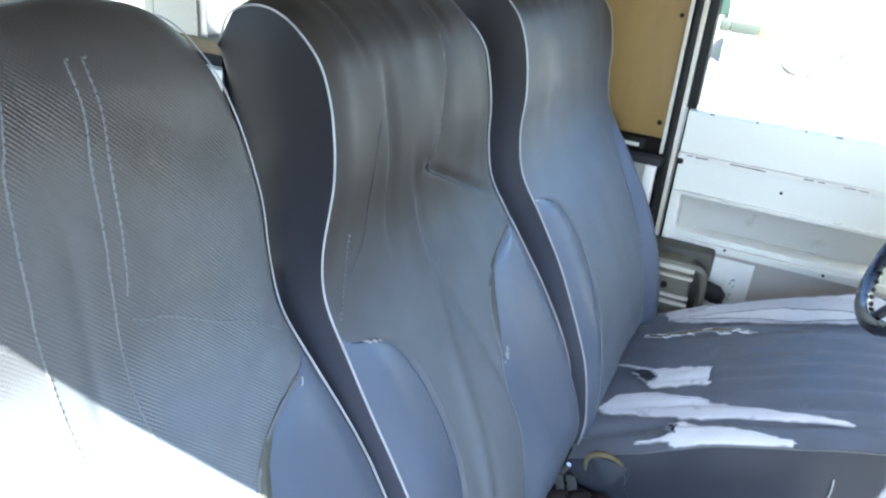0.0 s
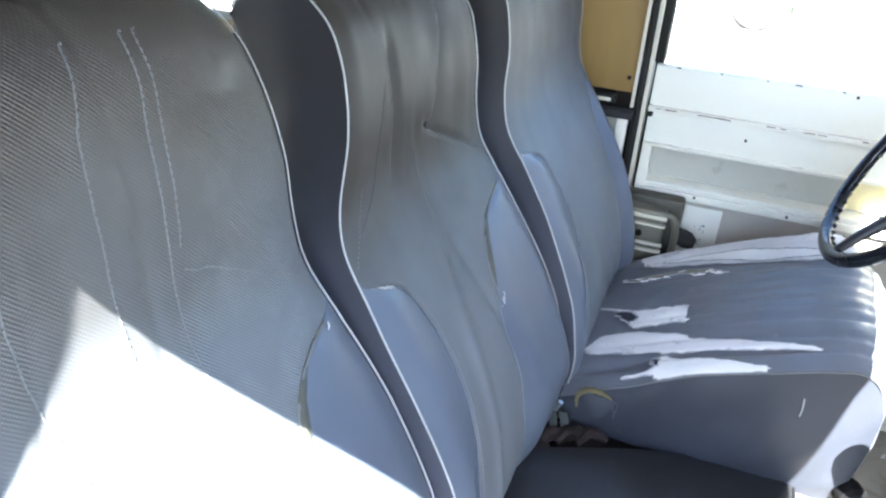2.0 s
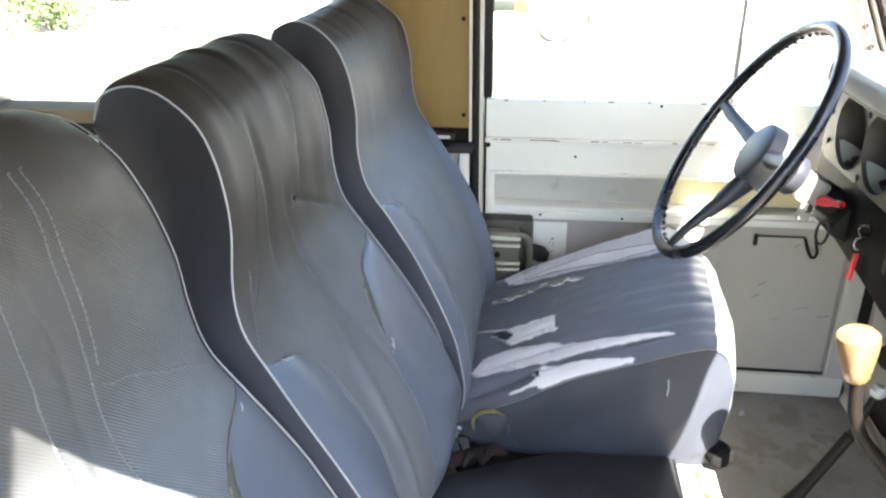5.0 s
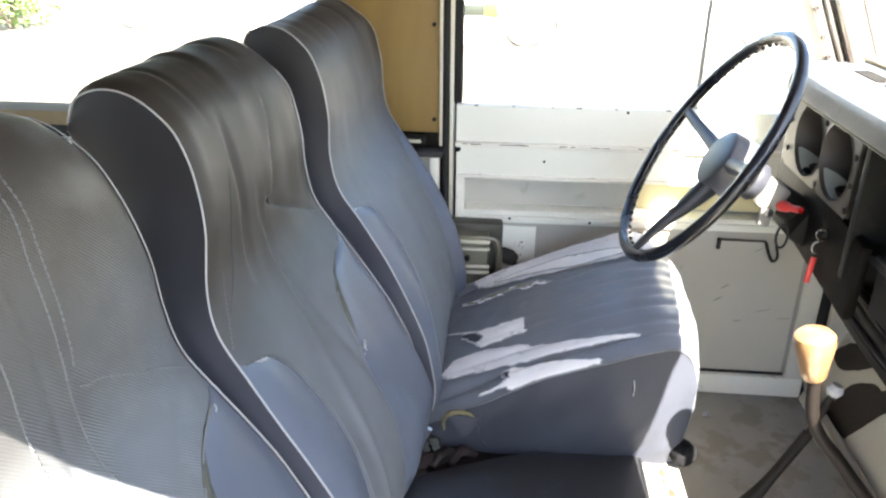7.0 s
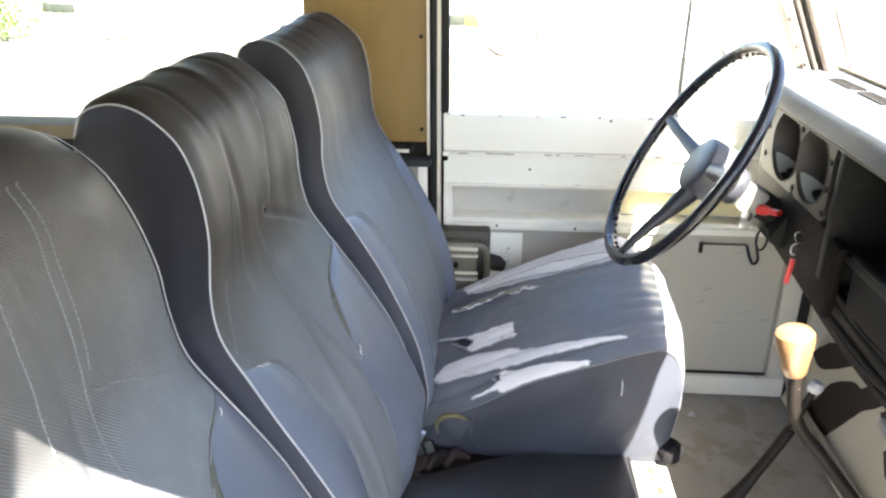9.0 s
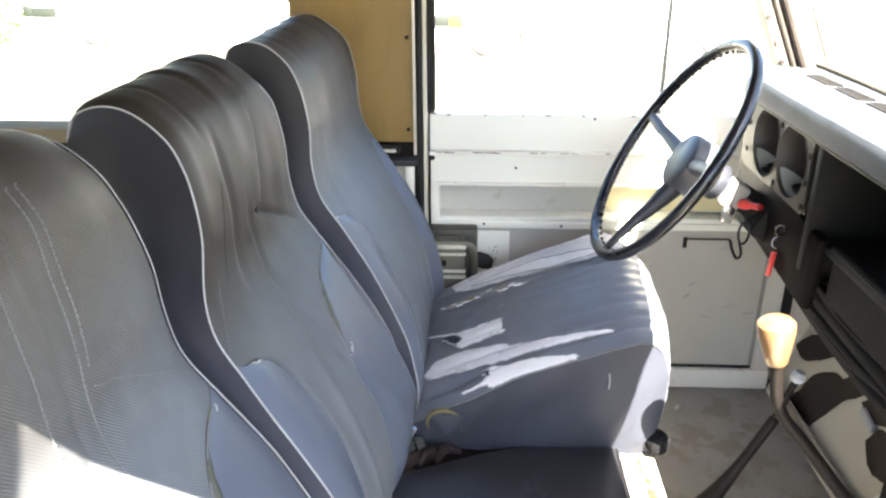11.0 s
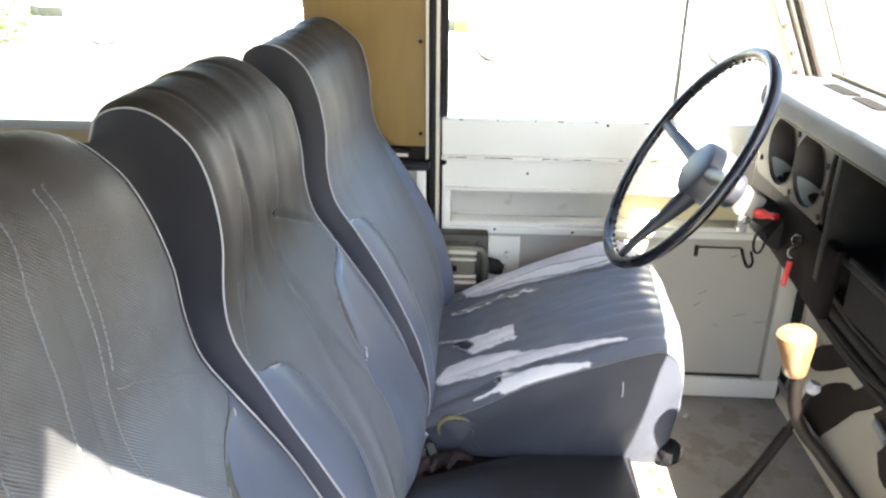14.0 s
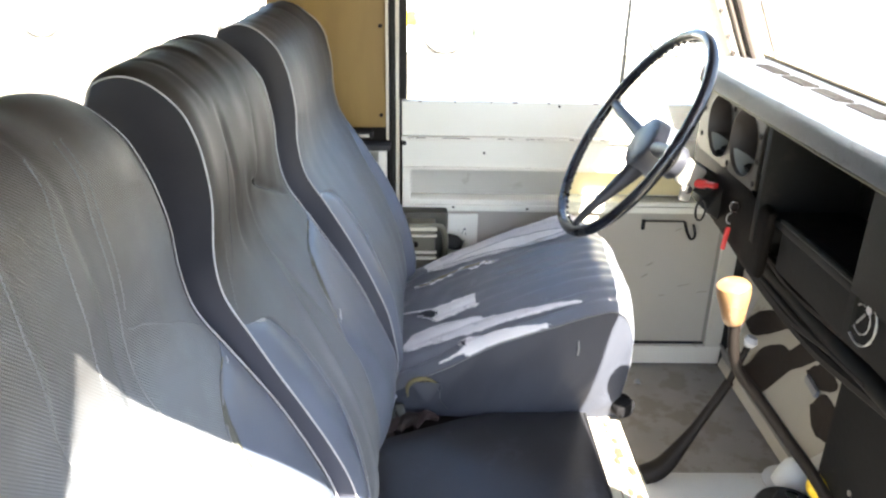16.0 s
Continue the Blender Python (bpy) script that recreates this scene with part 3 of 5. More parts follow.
solid("wall_bulkhead", b, M_card, "dull grey-beige painted bulkhead", "bulkhead", "structure")
b = bmesh.new()
vs = [b.verts.new(p) for p in ((0.84, 1.00, 0.605), (0.84, 1.60, 0.605), (0.935, 1.60, 0.88), (0.935, 1.00, 0.88), (0.92, 1.00, 0.60), (0.92, 1.60, 0.60))]
for f in ((0, 1, 2, 3), (0, 3, 4), (1, 5, 2), (3, 2, 5, 4), (0, 4, 5, 1)):
    b.faces.new([vs[i] for i in f])
toe = thing("toe_board", (0.87, 1.3, 0.605), "sloping cream toe board with dark brown blotches", "toe board", kind="structure")
part("board", b, M_toecream, toe, smooth=False)


def blotch(ring, material, label):
    """A patch of brush-painted camouflage on the slope, from a loop of (y, height)."""
    loop = spline([(0, y_, z_) for y_, z_ in ring + ring[:1]], 48)[:-1]
    mid_ = sum(loop, Vector()) / len(loop)
    put = lambda p: Vector((0.8375 + 0.3455 * (p.z - 0.605), p.y, p.z))
    bm = bmesh.new()
    c = bm.verts.new(put(mid_) - Vector((0.0006, 0, 0)))
    vs_ = [bm.verts.new(put(p) + Vector((0.0006, 0.003 * noise.noise(Vector((k * 0.7, p.y * 9, 2))), 0.003 * noise.noise(Vector((k * 0.7, p.z * 9, 6)))))) for k, p in enumerate(loop)]
    for k in range(len(vs_)):
        bm.faces.new((c, vs_[k], vs_[(k + 1) % len(vs_)]))
    part("paint_blotch", bm, material, toe, label)


blotch([(1.59, 0.745), (1.554, 0.79), (1.504, 0.82), (1.444, 0.836), (1.400, 0.872), (1.330, 0.872), (1.412, 0.82), (1.474, 0.77), (1.530, 0.738)], M_camobrown, "dark brown paint blotch")
blotch([(1.380, 0.655), (1.50, 0.640), (1.478, 0.691), (1.466, 0.737), (1.406, 0.781), (1.368, 0.788), (1.330, 0.845), (1.262, 0.840), (1.300, 0.785), (1.331, 0.755), (1.355, 0.704)], M_camobrown, "dark brown paint blotch")
blotch([(1.285, 0.786), (1.240, 0.830), (1.170, 0.81), (1.237, 0.772)], M_camobrown, "dark brown paint blotch")
blotch([(1.215, 0.742), (1.19, 0.785), (1.09, 0.765), (1.100, 0.725), (1.164, 0.712)], M_camobrown, "dark brown paint blotch")
# floor-coloured strip carries the floor over the foot of the slope
part("worn_edge", bar((0.8465, 1.02, 0.640), (0.8465, 1.598, 0.640), 0.004, 0.072, (-0.3455, 0, 1), 0.001), M_floor, toe, "grey floor-toned strip along the lower edge")
part("clip", bar((0.893, 1.262, 0.782), (0.890, 1.205, 0.774), 0.010, 0.018, (0, 0, 1), 0.003), M_piping, toe, "pale metal clip")
kick = thing("kick_panel", (0.90, 1.62, 0.60), "grey-beige kick panel with brown blotches low down", "panel", kind="structure")
part("upper_panel", box(0.866, 0.95, 1.585, 1.655, 0.775, 1.38, 0.004), M_card, kick)
part("lower_panel", box(0.866, 0.95, 1.5845, 1.655, 0.60, 0.775, 0.002), M_camo, kick)

# unseen scuttle, bonnet and wings ahead of the windscreen, added to block stray sun
b = box(0.80, 1.02, YP - 0.02, 1.68, 1.375, 1.405, 0.006)
box(1.02, 2.3, 0.30, 1.36, 1.22, 1.26, 0.02, bm=b)
box(1.02, 2.35, YP - 0.03, 0.30, 1.02, 1.06, 0.02, bm=b)
box(1.02, 2.35, 1.36, 1.69, 1.02, 1.06, 0.02, bm=b)
box(2.30, 2.36, YP - 0.03, 1.69, 0.5, 1.22, 0.02, bm=b)
box(0.97, 1.02, YP - 0.02, 1.68, 0.6, 1.375, bm=b)
box(1.02, 2.3, 1.66, 1.69, 0.75, 1.04, bm=b)
box(1.02, 2.3, YP - 0.03, YP, 0.75, 1.04, bm=b)
solid("wall_front_body", b, M_bonnet, "unseen dull green scuttle, bonnet and wings blocking stray light", "bodywork", "structure")

# gearbox tunnel
b = grid(24, 20, lambda i, j: Vector((lerp(0.40, 0.93, j / 20), lerp(0.56, 1.10, i / 24), 0.60 + 0.125 * (1 - abs(2 * i / 24 - 1) ** 7) + 0.10 * smooth(0.74, 0.93, lerp(0.40, 0.93, j / 20)))))
solid("gearbox_tunnel", b, M_tunnel, "grey painted gearbox tunnel with scuffs", "tunnel", "structure")

M_rustspot = mat("orange_rust", (0.055, 0.020, 0.009), 0.85, 0, 0.4, 60, 0.4)

# seat box
M_railpaint = mat("chipped_cream_rail_paint", (0.30, 0.28, 0.235), 0.6, 0, 0.25, 12, 0.3, 70, stain=(0.030, 0.019, 0.011), stain_at=0.60, stain_scale=26)
sb = thing("seat_box", (0.05, 0.8, 0.60), "white painted seat box with rust at its front edge", "seat base", kind="structure")
part("box_body", box(-0.34, 0.395, YP + 0.02, 1.58, 0.60, 0.846, 0.006), M_whitedirty, sb)
part("front_rail", box(0.352, 0.412, YP + 0.02, 1.58, 0.835, 0.856, 0.006), M_railpaint, sb, "chipped cream front rail")
# thin dark lines paint the shading between the rail's strips
for x_, w_ in ((0.371, 0.0016), (0.394, 0.0010)):
    part("rail_groove", bar((x_, YP + 0.03, 0.8562), (x_, 1.57, 0.8562), w_, 0.0008), M_rustspot, sb, "thin brown line painting the rail's shading")
part("top_pan", box(-0.33, 0.34, YP + 0.03, 1.57, 0.846, 0.852), M_dkmetal, sb)
for k in range(16):
    y = 0.60 + 0.026 * k + random.uniform(-0.012, 0.012)
    r_ = random.uniform(0.002, 0.007)
    rag = lathe([(0, 0.0008), (r_, 0.0006), (r_ * 1.25, -0.0004)], (random.uniform(0.380, 0.408), y, 0.8562), (0, 0, 1), 11)
    for v in rag.verts:
        v.co.y += 0.5 * r_ * noise.noise(v.co * 300) + (v.co.y - y) * 0.9
    part("rust_spot", rag, M_rustspot, sb, "brown rust patch where paint has chipped")
part("bulkhead_panel", box(-0.36, -0.34, YP, 1.66, 0.60, 1.00, 0.004), M_beige, sb)

# ---- seats ----
M_slit = mat("olive_grey_lining", (0.050, 0.052, 0.042), 0.8, 0, 0.4, 60, 0.4, 200)
PROFILE = [(-0.302, 1.500), (-0.293, 1.522), (-0.266, 1.532), (-0.236, 1.525), (-0.207, 1.500), (-0.192, 1.47), (-0.184, 1.44), (-0.1785, 1.40), (-0.178, 1.35), (-0.168, 1.30),
           (-0.140, 1.25), (-0.112, 1.20), (-0.083, 1.15), (-0.056, 1.10), (-0.034, 1.05), (-0.022, 1.00), (-0.016, 0.955), (-0.023, 0.91), (-0.044, 0.878), (-0.085, 0.855)]
BACKLINE = [(-0.306, 1.490), (-0.300, 1.42), (-0.285, 1.30), (-0.262, 1.15), (-0.235, 1.00), (-0.215, 0.855)]
NV = 240


LEFT_SEAM = [(1.266, 1.0), (1.258, 0.93), (1.250, 0.80), (1.238, 0.69), (1.22, 0.62), (1.19, 0.57), (1.15, 0.555), (1.11, 0.57), (1.07, 0.64), (1.03, 0.72), (0.90, 0.80)]
SEAMS = {"pleats": (LEFT_SEAM, [(1.260, 1.0), (1.252, 0.92), (1.245, 0.80), (1.234, 0.69), (1.218, 0.60), (1.19, 0.52), (1.10, 0.45), (0.90, 0.44)]),
         "creased": (LEFT_SEAM, [(1.250, 1.0), (1.242, 0.81), (1.233, 0.62), (1.223, 0.48), (1.205, 0.37), (1.185, 0.30), (1.15, 0.22), (1.13, 0.18), (1.077, 0.14), (1.02, 0.10), (0.90, 0.08)]),
         "plain": (LEFT_SEAM, [(1.320, 1.0), (1.29, 0.90), (1.24, 0.80), (1.16, 0.73), (1.08, 0.68), (1.00, 0.67), (0.90, 0.70)])}
# where the two side edges of each seat back run, as (height, y)
EDGES = {"pleats": ([(1.54, 0.110), (1.40, 0.100), (1.26, 0.075), (0.85, 0.070)],
                    [(1.54, 0.542), (1.48, 0.545), (1.43, 0.554), (1.36, 0.566), (1.296, 0.571), (1.248, 0.578), (1.21, 0.585), (1.167, 0.590), (1.118, 0.591), (0.85, 0.591)]),
         "creased": ([(1.54, 0.643), (1.49, 0.640), (1.456, 0.636), (1.415, 0.631), (1.369, 0.622), (1.337, 0.611), (1.30, 0.604), (1.246, 0.600), (1.165, 0.599), (1.12, 0.598), (1.05, 0.597), (0.85, 0.597)],
                     [(1.54, 0.974), (1.45, 0.986), (1.37, 0.994), (1.30, 0.996), (1.24, 1.008), (1.18, 1.022), (1.12, 1.026), (1.07, 1.027), (1.02, 1.029), (0.95, 1.030), (0.90, 1.015), (0.85, 0.99)]),
         "plain": ([(1.54, 1.070), (1.46, 1.068), (1.40, 1.063), (1.335, 1.055), (1.28, 1.051), (1.24, 1.057), (1.18, 1.062), (1.12, 1.050), (1.05, 1.037), (0.95, 1.031), (0.85, 1.031)],
                   [(1.54, 1.515), (1.45, 1.530), (1.35, 1.540), (1.20, 1.545), (1.12, 1.535), (1.05, 1.500), (0.97, 1.492), (0.85, 1.490)])}


def crease(z):
    """Where the deep pulled crease of the middle seat runs, as a share of the half width."""
    return float(np.interp(z, (1.362, 1.385, 1.417, 1.46, 1.50), (0.03, 0.07, 0.15, 0.27, 0.31)))


def seat_back(yc, dx, label, style):
    """A high-backed seat: one padded cover with bolsters, dark side gussets and white piping."""
    t = thing("high_back_seat", (-0.15 + dx, yc, 0.855), label, "seat back", "front seats")
    front = spline([(x + dx, 0, z) for x, z in PROFILE], NV)
    back = spline([(x + dx, 0, z) for x, z in BACKLINE], NV)

    runs = [spline([(y_, 0, z_) for z_, y_ in reversed(tab)], 120) for tab in EDGES[style]]

    def edge(z, side):
        """The y of the cover's edge on one side at a height."""
        run = runs[side > 0]
        return float(np.interp(z, [p.z for p in run], [p.x for p in run]))

    def across(u, z):
        return yc + abs(u) * (edge(z, u) - yc)

    def inner(z, side):
        """Where the bolster seam runs, as a share of the half width."""
        tab = SEAMS[style][side > 0]
        for (z0, u0), (z1, u1) in zip(tab, tab[1:]):
            if z >= z1:
                return lerp(u0, u1, max(0.0, min(1.0, (z0 - z) / (z0 - z1))))
        return tab[-1][1]

    def relief(u, z, k):
        a = abs(u)
        d = lerp(0.005, 0.005 if style != "plain" else 0.0, smooth(1.28, 1.45, z)) * (1 - max(0.0, (a - 0.84) / 0.16) ** 2.2)
        d -= (0.0 if style == "pleats" else 0.012) * smooth(0.78, 1.0, u) * smooth(1.46, 1.52, z)
        d += {"pleats": 0.012, "creased": 0.003, "plain": 0.0}[style] * (1 - a ** 4) * smooth(1.45, 1.53, z)
        ub = inner(z, u)
        low = 1 - smooth(1.24, 1.266, z)
        puff = {"pleats": 0.003, "creased": 0.005, "plain": 0.008}[style]
        if style == "plain" and u > 0:
            puff, low = 0.026, 1 - smooth(1.26, 1.33, z)
        if style == "creased" and u > 0:
            puff = 0.004 + 0.018 * math.exp(-((z - 0.99) / 0.06) ** 2)
        d += low * (puff * smooth(ub, ub + 0.20, a) * (1 - smooth(0.80, 1.0, a)) - 0.0022 * math.exp(-((a - ub) / 0.020) ** 2))
        d += 0.0035 * (noise.noise(Vector((u * 2.3, z * 5.0, k * 7.1))) + 0.5 * noise.noise(Vector((u * 5.2, z * 8.0, k * 3.7))))
        # gathers where the cover is pulled over the top
        top = smooth(1.468, 1.522, z)
        d -= top * 0.0022 * max(0.0, math.sin((u * 3.1 + 2.2 * (z - 1.5) * (k - 1) + 0.35 * k + 0.5 * noise.noise(Vector((u * 2, z * 9, k)))) * 4.2)) ** 4
        if style == "pleats":
            for c in (-0.62, -0.20, 0.22):
                d -= 0.0022 * math.exp(-((u - c - 0.12 * (z - 1.2)) / 0.025) ** 2)
        if style == "creased":
            cr = u - crease(z)
            d += (0.0040 * math.exp(-(cr / 0.13) ** 2) if cr < 0 else 0.0040 * math.exp(-(cr / 0.012) ** 2) - 0.0050 * (1 - math.exp(-(cr / 0.012) ** 2)) * math.exp(-(cr / 0.12) ** 2)) * smooth(1.358, 1.380, z) * (1 - smooth(1.48, 1.525, z))
            ln = 1.367 - 0.088 * u
            d -= 0.0038 * math.exp(-((z - ln) / (0.0030 if z < ln else 0.0075)) ** 2) * smooth(-0.08, 0.0, u) * (1 - smooth(0.7, 0.9, u))
            d += 0.004 * math.exp(-((u + 0.25 - 0.9 * (z - 1.2)) / 0.06) ** 2) * (1 - smooth(1.28, 1.40, z))
            d -= 0.004 * math.exp(-((u - 0.05 + 1.1 * (z - 1.2)) / 0.05) ** 2) * (1 - smooth(1.32, 1.42, z))
            d -= 0.005 * math.exp(-((u + 0.42 + 0.2 * (z - 1.4)) / 0.05) ** 2) * smooth(1.28, 1.34, z) * (1 - smooth(1.44, 1.5, z))
        return d

    nrm = []
    for j in range(NV + 1):
        a, c = front[max(0, j - 1)], front[min(NV, j + 1)]
        d = (c - a).normalized()
        nrm.append(Vector((-d.z, 0, d.x)))
    NS, NC = 14, 110

    def uof(i, z):
        ul, ur = -min(0.985, inner(z, -1)), min(0.985, inner(z, 1))
        if i <= NS:
            return -1 + (1 + ul) * i / NS
        if i <= NS + NC:
            return ul + (ur - ul) * (i - NS) / NC
        return ur + (1 - ur) * (i - NS - NC) / NS

    def at(u, j):
        p = front[j]
        q = p + nrm[j] * relief(u, p.z, style_k)
        return Vector((q.x, across(u, p.z), q.z))

    style_k = {"pleats": 1.0, "creased": 2.0, "plain": 3.0}[style]
    fn = lambda i, j: at(uof(i, front[j].z), j)
    low_j = next(j for j in range(NV + 1) if j > 40 and front[j].z < 1.266)
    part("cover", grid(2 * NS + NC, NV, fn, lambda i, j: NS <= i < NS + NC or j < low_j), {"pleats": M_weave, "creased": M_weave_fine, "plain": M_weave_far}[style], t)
    part("bolster", grid(2 * NS + NC, NV, fn, lambda i, j: i < NS and j >= low_j), M_bolster, t, "smooth blue-grey bolster")
    part("bolster", grid(2 * NS + NC, NV, fn, lambda i, j: i >= NS + NC and j >= low_j), M_bolster, t, "smooth blue-grey bolster")
    for s in (-1, 1):
        ed = [at(s, j) for j in range(NV + 1)]

        def gus(i, j):
            f_, k_ = ed[j], back[j]
            q = f_.lerp(Vector((k_.x, f_.y - s * 0.004, k_.z)), i / 8)
            q.y += s * lerp(0.001, 0.007, smooth(1.15, 1.35, q.z)) * math.sin(math.pi * i / 8)
            return q

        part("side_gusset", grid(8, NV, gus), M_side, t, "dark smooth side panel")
        part("piping", tube([p + Vector((0, s * 0.0015, 0)) + nrm[j] * 0.0018 for j, p in enumerate(ed)], [0.0007 if style == "plain" and s > 0 else lerp(0.0012, 0.0006 if style == "pleats" else 0.0010, smooth(1.24, 1.34, p.z)) for p in ed], 6), M_piping, t, "white piping")

    def bk(i, j):
        u = lerp(-1, 1, i / 12)
        p = back[j]
        return Vector((p.x - 0.006 * (1 - u * u), across(u, p.z) - 0.004 * u, p.z))

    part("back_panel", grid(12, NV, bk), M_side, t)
    # frame tube down into the seat box
    for s in (-1, 1):
        part("hinge_bracket", box(-0.16 + dx, -0.11 + dx, yc + s * 0.10 - 0.012, yc + s * 0.10 + 0.012, 0.852, 0.90, 0.002), M_dkmetal, t)
    return t, at, front, across, inner, nrm


def stitches(t, at, front, nrm, line, material, pitch=0.0058, length=0.0042, r=0.0008):
    """A row of separate stitches along a line of (u, z) on the cover."""
    jz = lambda z: min(range(30, NV + 1), key=lambda j: abs(front[j].z - z))
    pts = [at(u, jz(z)) + nrm[jz(z)] * -0.0002 for u, z in ((lerp(a[0], b_[0], k / 24), lerp(a[1], b_[1], k / 24)) for a, b_ in zip(line, line[1:]) for k in range(24))]
    pts = spline(pts[::6] + [pts[-1]], 400)
    total = sum((a - c).length for a, c in zip(pts, pts[1:]))
    n = int(total / pitch)
    bm = bmesh.new()
    for i in range(n):
        a = pts[int(400 * i / n)]
        c = pts[min(400, int(400 * (i + length / pitch) / n) + 1)]
        if (c - a).length < 0.02:
            tube([a, a.lerp(c, 0.5) + Vector((0.0006, 0, 0)), c], [r * 0.6, r, r * 0.6], 5, bm=bm)
    return part("stitching", bm, material, t, "pale stitched seam")


near = seat_back(0.325, -0.024, "dark grey embossed vinyl seat back with white piping", "pleats")
mid = seat_back(0.802, 0.0, "dark grey narrow middle seat back, creased vinyl", "creased")
far = seat_back(1.29, 0.022, "dark grey vinyl driver seat back with white piping", "plain")

t_, at_, fr_, hf_, in_, nr_ = mid
jd = min(range(50, NV + 1), key=lambda j: abs(fr_[j].z - 1.365))
# dark dot paints the shade of the pulled dimple
part("puncture", tube([at_(0.005, jd - 2), at_(0.03, jd), at_(0.06, jd + 1)], [0.001, 0.0030, 0.001], 6), M_rubber, t_, "small dark spot painting a dimple's shade")
zj = lambda z: min(range(50, NV + 1), key=lambda j: abs(fr_[j].z - z))
# dark tubes paint the shadow lines of the pulled folds
fold = [at_(0.03 + 0.062 * k, zj(1.366 - 0.088 * (0.03 + 0.062 * k))) + nr_[zj(1.33)] * 0.0012 for k in range(15)]
part("fold_seam", tube(spline(fold[::2], 30), [0.0012 - 0.0008 * k / 30 for k in range(31)], 5), M_side, t_, "dark line painting the shade of a pulled fold")
fold = [at_(crease(1.366 + 0.011 * k) + 0.012, zj(1.366 + 0.011 * k)) + nr_[zj(1.40)] * 0.0004 for k in range(13)]
part("fold_seam", tube(spline(fold[::2], 30), [0.0018 - 0.0014 * k / 30 for k in range(31)], 6), M_side, t_, "dark line painting the shade of a pulled fold")
stitches(t_, at_, fr_, nr_, [(-0.80, 1.345), (-0.83, 1.32), (-0.89, 1.295), (-0.965, 1.276)], M_thread, 0.005, 0.003, 0.0007)
panel = [at_(u_, zj(z_)) + nr_[zj(z_)] * -0.0002 for u_, z_ in ((-0.47, 1.468), (-0.56, 1.43), (-0.62, 1.395), (-0.64, 1.36), (-0.66, 1.335), (-0.74, 1.318), (-0.84, 1.304))]
part("panel_seam", tube(spline(panel, 40), [0.0004 + 0.0005 * math.sin(math.pi * k / 40) for k in range(41)], 5), M_side, t_, "fine sunken panel seam")
stitches(t_, at_, fr_, nr_, [(-max(0.05, in_(z_, -1) - 0.035), z_) for z_ in (1.22, 1.19, 1.15, 1.10, 1.05, 1.0)], M_thread, 0.005, 0.003, 0.0006)
t_, at_, fr_, hf_, in_, nr_ = near
for line in ([(0.23, 1.522), (0.20, 1.505), (0.14, 1.475), (0.11, 1.433), (0.10, 1.39), (0.115, 1.35), (0.14, 1.27), (0.16, 1.15)], [(0.45, 1.522), (0.42, 1.505), (0.37, 1.46), (0.337, 1.40), (0.337, 1.34), (0.340, 1.27), (0.345, 1.16)],
             [(0.51, 1.522), (0.478, 1.505), (0.432, 1.46), (0.397, 1.41), (0.382, 1.378)], [(0.39, 1.362), (0.60, 1.337), (0.97, 1.286)], [(-0.17, 1.515), (-0.21, 1.48), (-0.24, 1.43), (-0.23, 1.39), (-0.18, 1.34), (-0.14, 1.29), (-0.12, 1.15)]):
    stitches(t_, at_, fr_, nr_, line, M_thread, 0.0056, 0.0044, 0.0011)
for st, sides in ((near, (1,)), (mid, (-1, 1)), (far, (-1,))):
    t_, at_, fr_, hf_, in_, nr_ = st
    for sd in (-1, 1):
        run = [at_(sd * min(0.985, in_(fr_[j].z, sd)), j) + nr_[j] * 0.0006 for j in range(50, NV + 1) if 0.90 < fr_[j].z < 1.262]
        part("seam_welt", tube(run, 0.0008, 5), M_bolster, t_, "sunken seam of the bolster")
    for sd in sides:
        js = [j for j in range(NV + 1) if 1.14 < fr_[j].z < 1.256 and j > 50]
        if sd > 0:
            seam = [at_(in_(fr_[j].z, 1), j) + nr_[j] * 0.0006 for j in js if in_(fr_[j].z, 1) < 0.9]
            part("split_seam", tube([p - nr_[60] * 0.0015 for p in seam], [0.0066 * math.sin(math.pi * (k + 0.5) / len(seam)) + 0.0008 for k in range(len(seam))], 8), M_slit, t_, "dark open split along the seam")
            part("frayed_seam", tube([p + Vector((0.001, -0.004 * math.sin(math.pi * k / len(seam)), 0)) for k, p in enumerate(seam)], [0.0008 + 0.0007 * random.random() for _ in seam], 5), M_fray, t_, "frayed seam edge")
            part("frayed_seam", tube([p + Vector((0.002, -0.0075 * math.sin(math.pi * k / len(seam)) - 0.001, 0)) for k, p in enumerate(seam)], [0.0006 + 0.0016 * random.random() for _ in seam], 5), M_thread, t_, "grey frayed weave at the seam")
            ends = sorted(seam, key=lambda p: p.z)
            for p_, n_ in ((ends[0], 4), (ends[-1], 2)):
                for k in range(n_):
                    q_ = p_ + Vector((0.004, random.uniform(-0.004, 0.004), (k - 1) * 0.007))
                    part("loose_thread", tube([q_, q_ + Vector((0.002, random.uniform(-0.005, 0.005), -0.004)), q_ + Vector((0.001, random.uniform(-0.006, 0.006), -0.009))], 0.0009, 5), M_piping, t_, "pale loose thread")
        else:
            jz = lambda z: min(range(50, NV + 1), key=lambda j: abs(fr_[j].z - z))
            zs = [(lerp(0.93, 0.73, k / 14), lerp(1.259, 1.243, k / 14)) for k in range(15)]
            if st is far:
                zs = [(lerp(0.995, 0.955, k / 14), 1.259) for k in range(15)]
            seam = [at_(-u_, jz(z_)) + nr_[jz(z_)] * 0.0003 for u_, z_ in zs]
            part("open_stitch", tube([p + nr_[js[1]] * 0.0012 for p in seam[3:-1]], [0.0004 + 0.0012 * math.sin(math.pi * k / 10) for k in range(11)], 6), M_piping, t_, "pale thread in an open seam")

